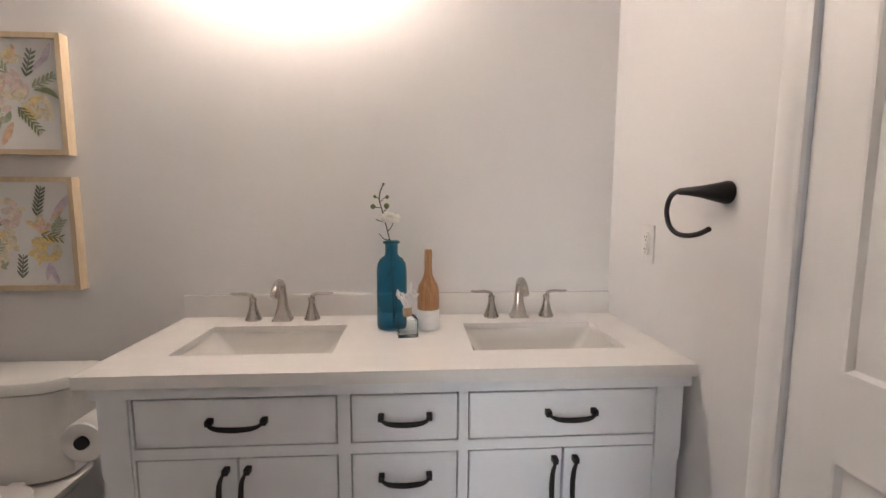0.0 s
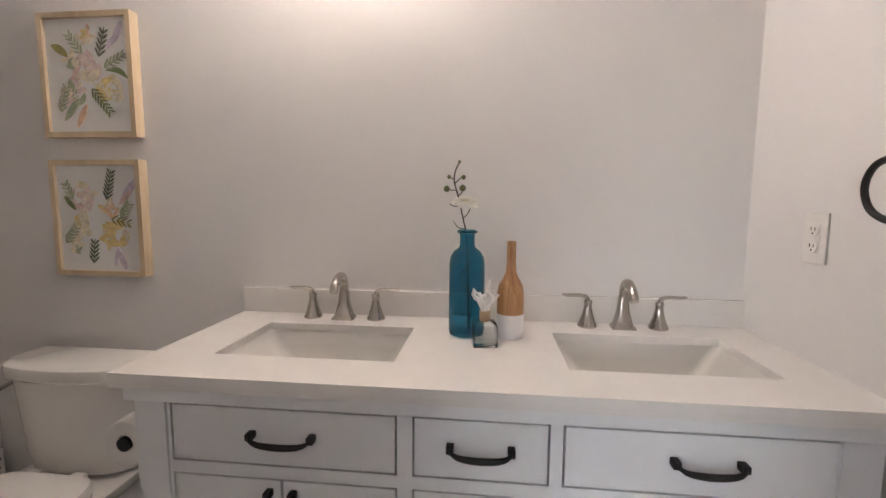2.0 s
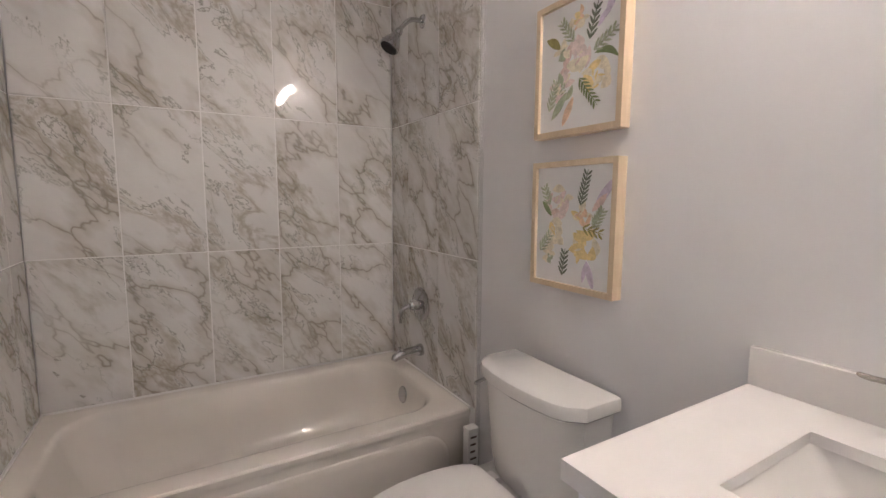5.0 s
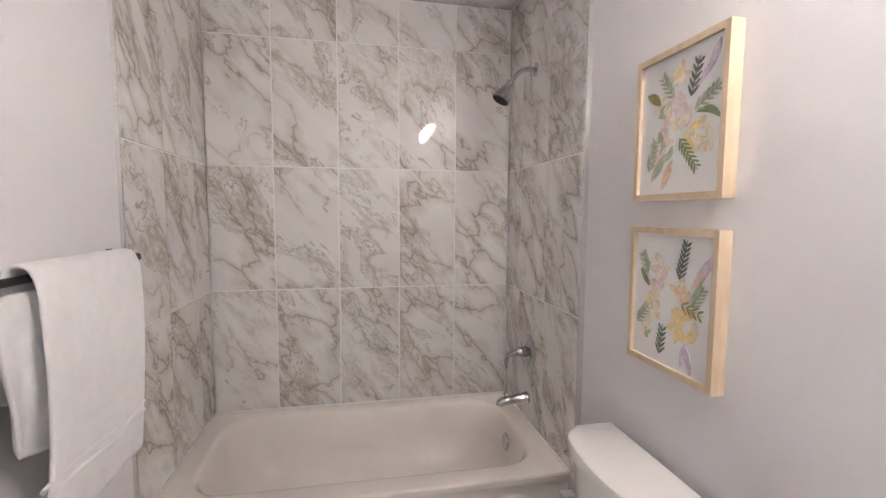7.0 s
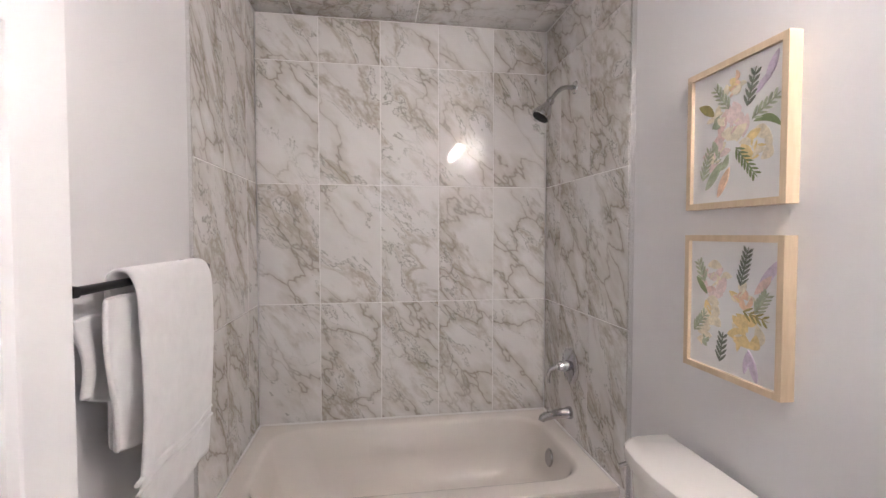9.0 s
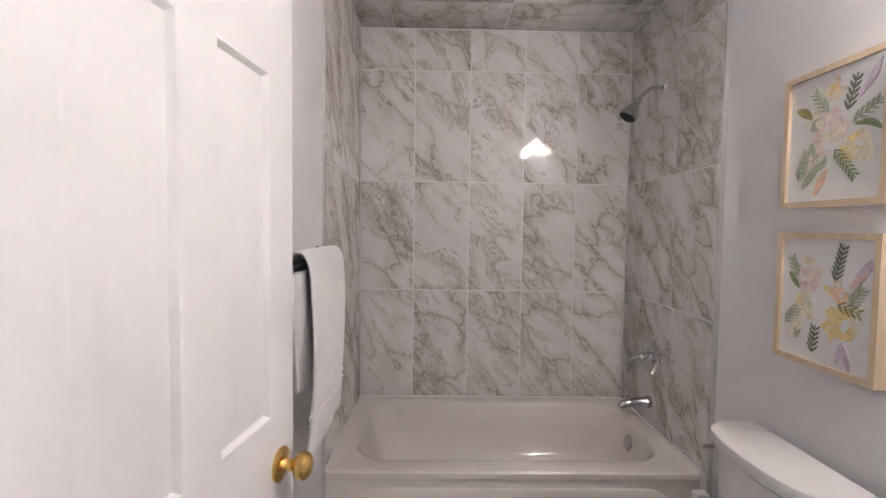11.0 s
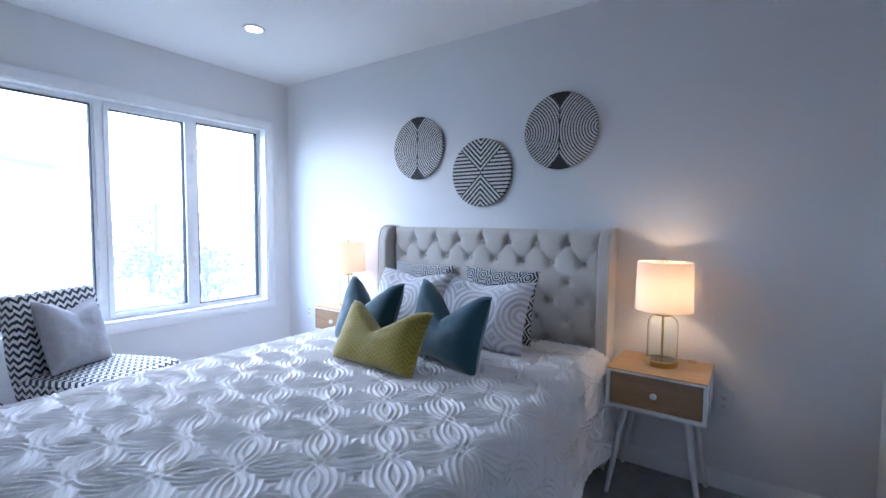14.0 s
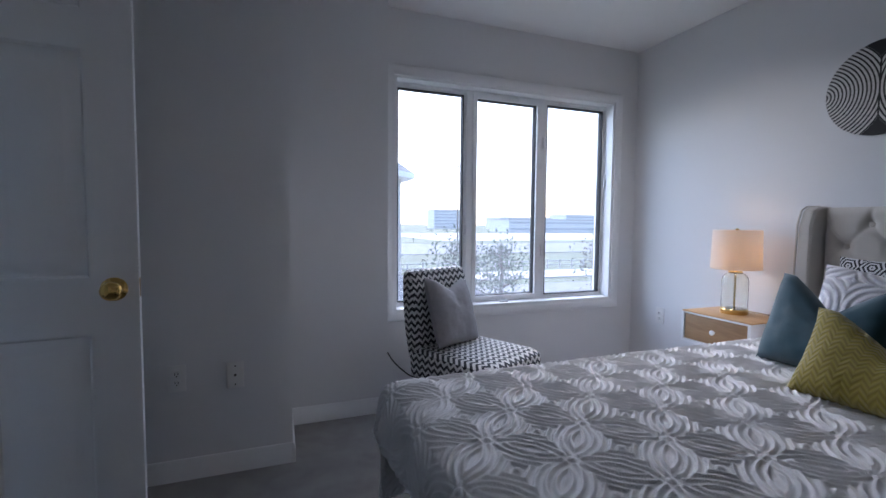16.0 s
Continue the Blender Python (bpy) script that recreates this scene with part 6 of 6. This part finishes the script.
BARK = plain("bark_grey", (0.10, 0.085, 0.07), 0.9, vary=0.25, scale=5, grain=30, relief=0.5, depth=0.01)
LEAF = plain("foliage_grey_green", (0.09, 0.115, 0.075), 0.85, vary=0.4, scale=1.5, grain=8)
TWIGM = plain("budding_twigs_brown", (0.19, 0.17, 0.14), 0.9, vary=0.3, scale=1.5, grain=8)

bm = bmesh.new()
bmesh.ops.create_grid(bm, x_segments=2, y_segments=2, size=1500, matrix=Matrix.Translation((0, -400, GZ)))
setting("ground", bm, GRASS, "spring lawn and open ground reaching the horizon", "ground")
setting("road", cube(-400, 300, -92, -62, GZ + 0.02, GZ + 0.10), ASPH, "wide pale grey road across the view", "road")
setting("pavement", cube(-60, 30, -38, -33, GZ + 0.02, GZ + 0.12), CONC, "pale concrete footpath", "pavement")
setting("road_side", cube(-60, 30, -30, -17, GZ + 0.01, GZ + 0.05), ASPH, "side road near the houses", "road")
setting("road_lot", cube(-260, -40, -200, -110, GZ + 0.02, GZ + 0.06), CONC, "pale car park beyond the road", "road")


def neighbour_house():
    h = thing("neighbour_house", "cream stucco house with a grey hipped turret roof", "house", pose(-0.4, -18.5, GZ))
    n = 8
    R = 4.1

    def octagon(r, z):
        return [Vector((r * math.cos(2 * math.pi * (k + 0.5) / n), r * math.sin(2 * math.pi * (k + 0.5) / n), z)) for k in range(n)]
    wall = part("wall", loft(bmesh.new(), [octagon(R, 0), octagon(R, 6.2)]), STUCCO, h, smooth=False)
    for z in (2.7, 3.3):
        part("string_course", loft(bmesh.new(), [octagon(R + 0.06, z), octagon(R + 0.06, z + 0.14)]), STUCCO, h, smooth=False)
    part("eave", loft(bmesh.new(), [octagon(R + 0.50, 6.15), octagon(R + 0.52, 6.34)]), TRIM, h, smooth=False)
    part("roof", loft(bmesh.new(), [octagon(R + 0.50, 6.34), octagon(0.05, 9.4)]), SHINGLE, h, smooth=False)
    for k in range(n):
        a = 2 * math.pi * (k + 0.0) / n
        d = R * math.cos(math.pi / n)
        for z in (0.9, 3.9):
            w = part("window", cube(-0.06, 0.05, -0.62, 0.62, 0, 1.55, 0.01), TRIM, h, at=pose(d * math.cos(a), d * math.sin(a), z, 0, 0, math.degrees(a)))
            part("pane", cube(0.04, 0.06, -0.52, -0.03, 0.1, 1.45), GLASSD, w)
            part("pane", cube(0.04, 0.06, 0.03, 0.52, 0.1, 1.45), GLASSD, w)
    part("porch_roof", loft(bmesh.new(), [[Vector((x, y, 2.1)) for x, y in ((-6, 1), (4, 1), (4, 6.2), (-6, 6.2))], [Vector((x, y, 2.7)) for x, y in ((-5, 2), (3, 2), (3, 3.6), (-5, 3.6))]]), SHINGLE, h, smooth=False)
    for x in (-5.8, -3.4, -1.0, 1.4, 3.8):
        part("porch_post", cube(x - 0.08, x + 0.08, 5.8, 5.96, 0, 2.1, 0.01), TRIM, h)


neighbour_house()


def tree(x, y, height, spread, material, seed, label, leaves=900):
    rng = random.Random(seed)
    t = thing("tree", label, "tree", pose(x, y, GZ), "trees outside")
    bm = tube(bmesh.new(), [(0, 0, 0), (0.05, 0, height * 0.3), (0, 0.05, height * 0.65), (0.05, 0, height * 0.95)], [0.16, 0.12, 0.07, 0.02], 8)
    ends = []
    for k in range(16):
        z = height * rng.uniform(0.22, 0.85)
        a = rng.uniform(0, 6.28)
        ln = spread * rng.uniform(0.6, 1.0) * (1.15 - z / height)
        e = Vector((ln * math.cos(a), ln * math.sin(a), z + ln * rng.uniform(0.1, 0.6)))
        tube(bm, [(0, 0, z), e * 0.5 + Vector((0, 0, z * 0.5)), e], [0.045, 0.028, 0.010], 5)
        ends += [(Vector((0, 0, z)).lerp(e, f), 0.22 + 0.25 * f) for f in (0.45, 0.7, 0.95)]
    part("trunk", bm, BARK, t)
    bm = bmesh.new()
    for k in range(leaves):
        c, s = rng.choice(ends)
        p = c + Vector((rng.gauss(0, s), rng.gauss(0, s), rng.gauss(0, s * 0.8)))
        r = rng.uniform(0.04, 0.11)
        m = Matrix.Translation(p) @ Euler((rng.uniform(0, 6), rng.uniform(0, 6), rng.uniform(0, 6))).to_matrix().to_4x4()
        vs = [bm.verts.new(m @ Vector(q)) for q in ((-r, 0, 0), (0, -r * 0.45, 0.01), (r, 0, 0), (0, r * 0.45, 0.01))]
        bm.faces.new(vs)
    part("crown", bm, material, t, smooth=False)


tree(-5.6, -14.5, 4.4, 1.9, LEAF, 1, "small leafing tree beyond the window", 1500)
tree(-8.4, -17.0, 4.0, 1.6, LEAF, 2, "small leafing tree beyond the window", 1200)
tree(-13.2, -16.0, 4.4, 2.0, TWIGM, 3, "bare brown tree in bud beyond the window", 1300)
tree(-16.0, -19.0, 4.6, 2.1, TWIGM, 4, "bare brown tree in bud beyond the window", 1300)
tree(-4.2, -26.0, 4.2, 1.8, TWIGM, 5, "bare brown tree in bud beyond the window", 900)
tree(-3.0, -33.0, 4.6, 2.0, TWIGM, 6, "bare brown tree in bud beyond the window", 900)


def far_block(x, y, w, d, h, floors, label):
    b = thing("far_building", label, "building", pose(x, y, GZ), "far buildings")
    part("wall", cube(-w / 2, w / 2, -d / 2, d / 2, 0, h), FARM, b)
    part("roof", cube(-w / 2 - 0.4, w / 2 + 0.4, -d / 2 - 0.4, d / 2 + 0.4, h + 0.01, h + 0.6), CONC, b)
    for f in range(floors):
        part("window_band", cube(-w / 2 + 1, w / 2 - 1, d / 2 + 0.02, d / 2 + 0.15, (f + 0.4) * h / floors, (f + 0.75) * h / floors), GLASSD, b)


for x, y, w, d, h, f, lab in ((-150, -390, 34, 20, 17, 6, "far grey apartment block in haze"), (-232, -400, 60, 30, 11, 3, "far low grey office block"), (-300, -380, 70, 30, 14, 3, "far low grey warehouse"),
                              (-390, -360, 60, 30, 20, 5, "far grey office block"), (-160, -230, 80, 24, 7, 2, "long pale warehouse beyond the road"), (-80, -420, 50, 30, 12, 3, "far low grey building"), (-470, -330, 60, 30, 15, 5, "far grey apartment block in haze")):
    far_block(x, y, w, d, h, f, lab)


def pole(x, y, h):
    p = thing("utility_pole", "tall grey utility pole with crossarms", "utility pole", pose(x, y, GZ), "utility poles")
    part("mast", tube(bmesh.new(), [(0, 0, 0), (0, 0, h)], [0.16, 0.09], 8), BARK, p)
    for z in (h - 0.5, h - 1.6, h - 2.7):
        part("crossarm", cube(-1.0, 1.0, -0.05, 0.05, z, z + 0.1), BARK, p)


pole(-25.0, -62.0, 13.5)
pole(-15.5, -66.0, 11.0)
fence = thing("fence", "low pale post-and-rail fence by the footpath", "fence", pose(-24, -40, GZ))
part("rail", cube(-20, 22, -0.03, 0.03, 0.75, 0.85), CONC, fence)
part("rail", cube(-20, 22, -0.03, 0.03, 0.35, 0.45), CONC, fence)
for k in range(29):
    part("post", cube(-20 + 1.5 * k - 0.06, -20 + 1.5 * k + 0.06, -0.06, 0.06, 0, 0.95), CONC, fence)

# ---- tiles ----
def tile_mesh(w, h, key, cache={}):
    """One glazed tile with eased edges; local x and z across, front at y = 0 towards -y."""
    if (round(w, 4), round(h, 4)) not in cache:
        bm = bmesh.new()
        a, b, e = w / 2, h / 2, 0.0012
        loft(bm, [[Vector((x * (a - d), y, z * (b - d))) for x, z in ((-1, -1), (1, -1), (1, 1), (-1, 1))] for y, d in ((0.008, 0), (0.0008, 0), (0, e))], False, True)
        cache[(round(w, 4), round(h, 4))] = mesh_of("tile", bm, TILE, False)
    return cache[(round(w, 4), round(h, 4))]


ROWS_Z = (RIM + 0.004, 0.979, 1.591, 2.205, H - 0.008)
G = 0.0026


def tiled(name, cuts, place, turn, label):
    """Grout bed with single tiles on it; place(u, z) gives a tile's middle."""
    wall = setting(name, cube(min(cuts), max(cuts), 0.004, 0.0095, 0.0, H - 0.001), GROUT, label, "tile wall")
    wall.matrix_world = turn
    for a, b in zip(cuts, cuts[1:]):
        for c, d in zip(ROWS_Z, ROWS_Z[1:]):
            t = new("tile", tile_mesh(b - a - 2 * G, d - c - 2 * G, 0))
            t.parent = wall
            t.matrix_local = Matrix.Translation(((a + b) / 2, 0, (c + d) / 2))
    return wall


west = tiled("wall_tiles_west", (0.074, 0.377, 0.688, 0.993, 1.291, 1.586), None, pose(-2.531, 0, 0, 0, 0, 90), "marble-look glazed tiles behind the bathtub")
north = tiled("wall_tiles_north", (-2.529, -2.335, -2.028, -1.722), None, pose(0, 1.586, 0, 0, 0, 0), "marble-look glazed tiles over the bathtub's tap end")
south = tiled("wall_tiles_south", (1.752, 2.057, 2.362, 2.529), None, pose(0, 0.074, 0, 0, 0, 180), "marble-look glazed tiles over the bathtub's foot end")
# ceiling over the tub
bm = bmesh.new()
for a, b in ((-2.529, -2.232), (-2.232, -1.927), (-1.927, -1.715)):
    for c, d in ((0.074, 0.26), (0.26, 0.87), (0.87, 1.48), (1.48, 1.586)):
        e = 0.0012
        loft(bm, [[Vector((x, y, z)) for x, y in ((a + G + k, c + G + k), (b - G - k, c + G + k), (b - G - k, d - G - k), (a + G + k, d - G - k))] for z, k in ((H + 0.006, 0), (H - 0.0072, 0), (H - 0.008, e))], False, True)
setting("ceiling_tiles", bm, TILE, "marble-look glazed tiles over the bathtub", "ceiling")
setting("ceiling_alcove", cube(X_WEST, -1.7215, Y_BATH, Y_NORTH, H - 0.004, H + 0.12), GROUT, "grouted ceiling of the tub alcove", "ceiling")
for y, s, x in ((1.586, -1, -1.719), (0.074, 1, -1.749)):
    setting("trim_tile_edge", cube(x, x + 0.009, min(y, y + s * -0.02), max(y, y + s * -0.02) + 0.0 + (0.002 if s > 0 else 0.0), 0.0, H - 0.01, 0.001), STEELTRIM, "bright metal tile edge trim", "trim")
for x0, x1, y0, y1 in ((-2.530, -2.522, 0.078, 1.582), (-2.53, -1.75, 1.578, 1.586), (-2.53, -1.75, 0.074, 0.082)):
    setting("trim_caulk", cube(x0, x1, y0, y1, RIM - 0.004, RIM + 0.006, 0.003), PLASTIC, "white caulk line round the tub", "trim")
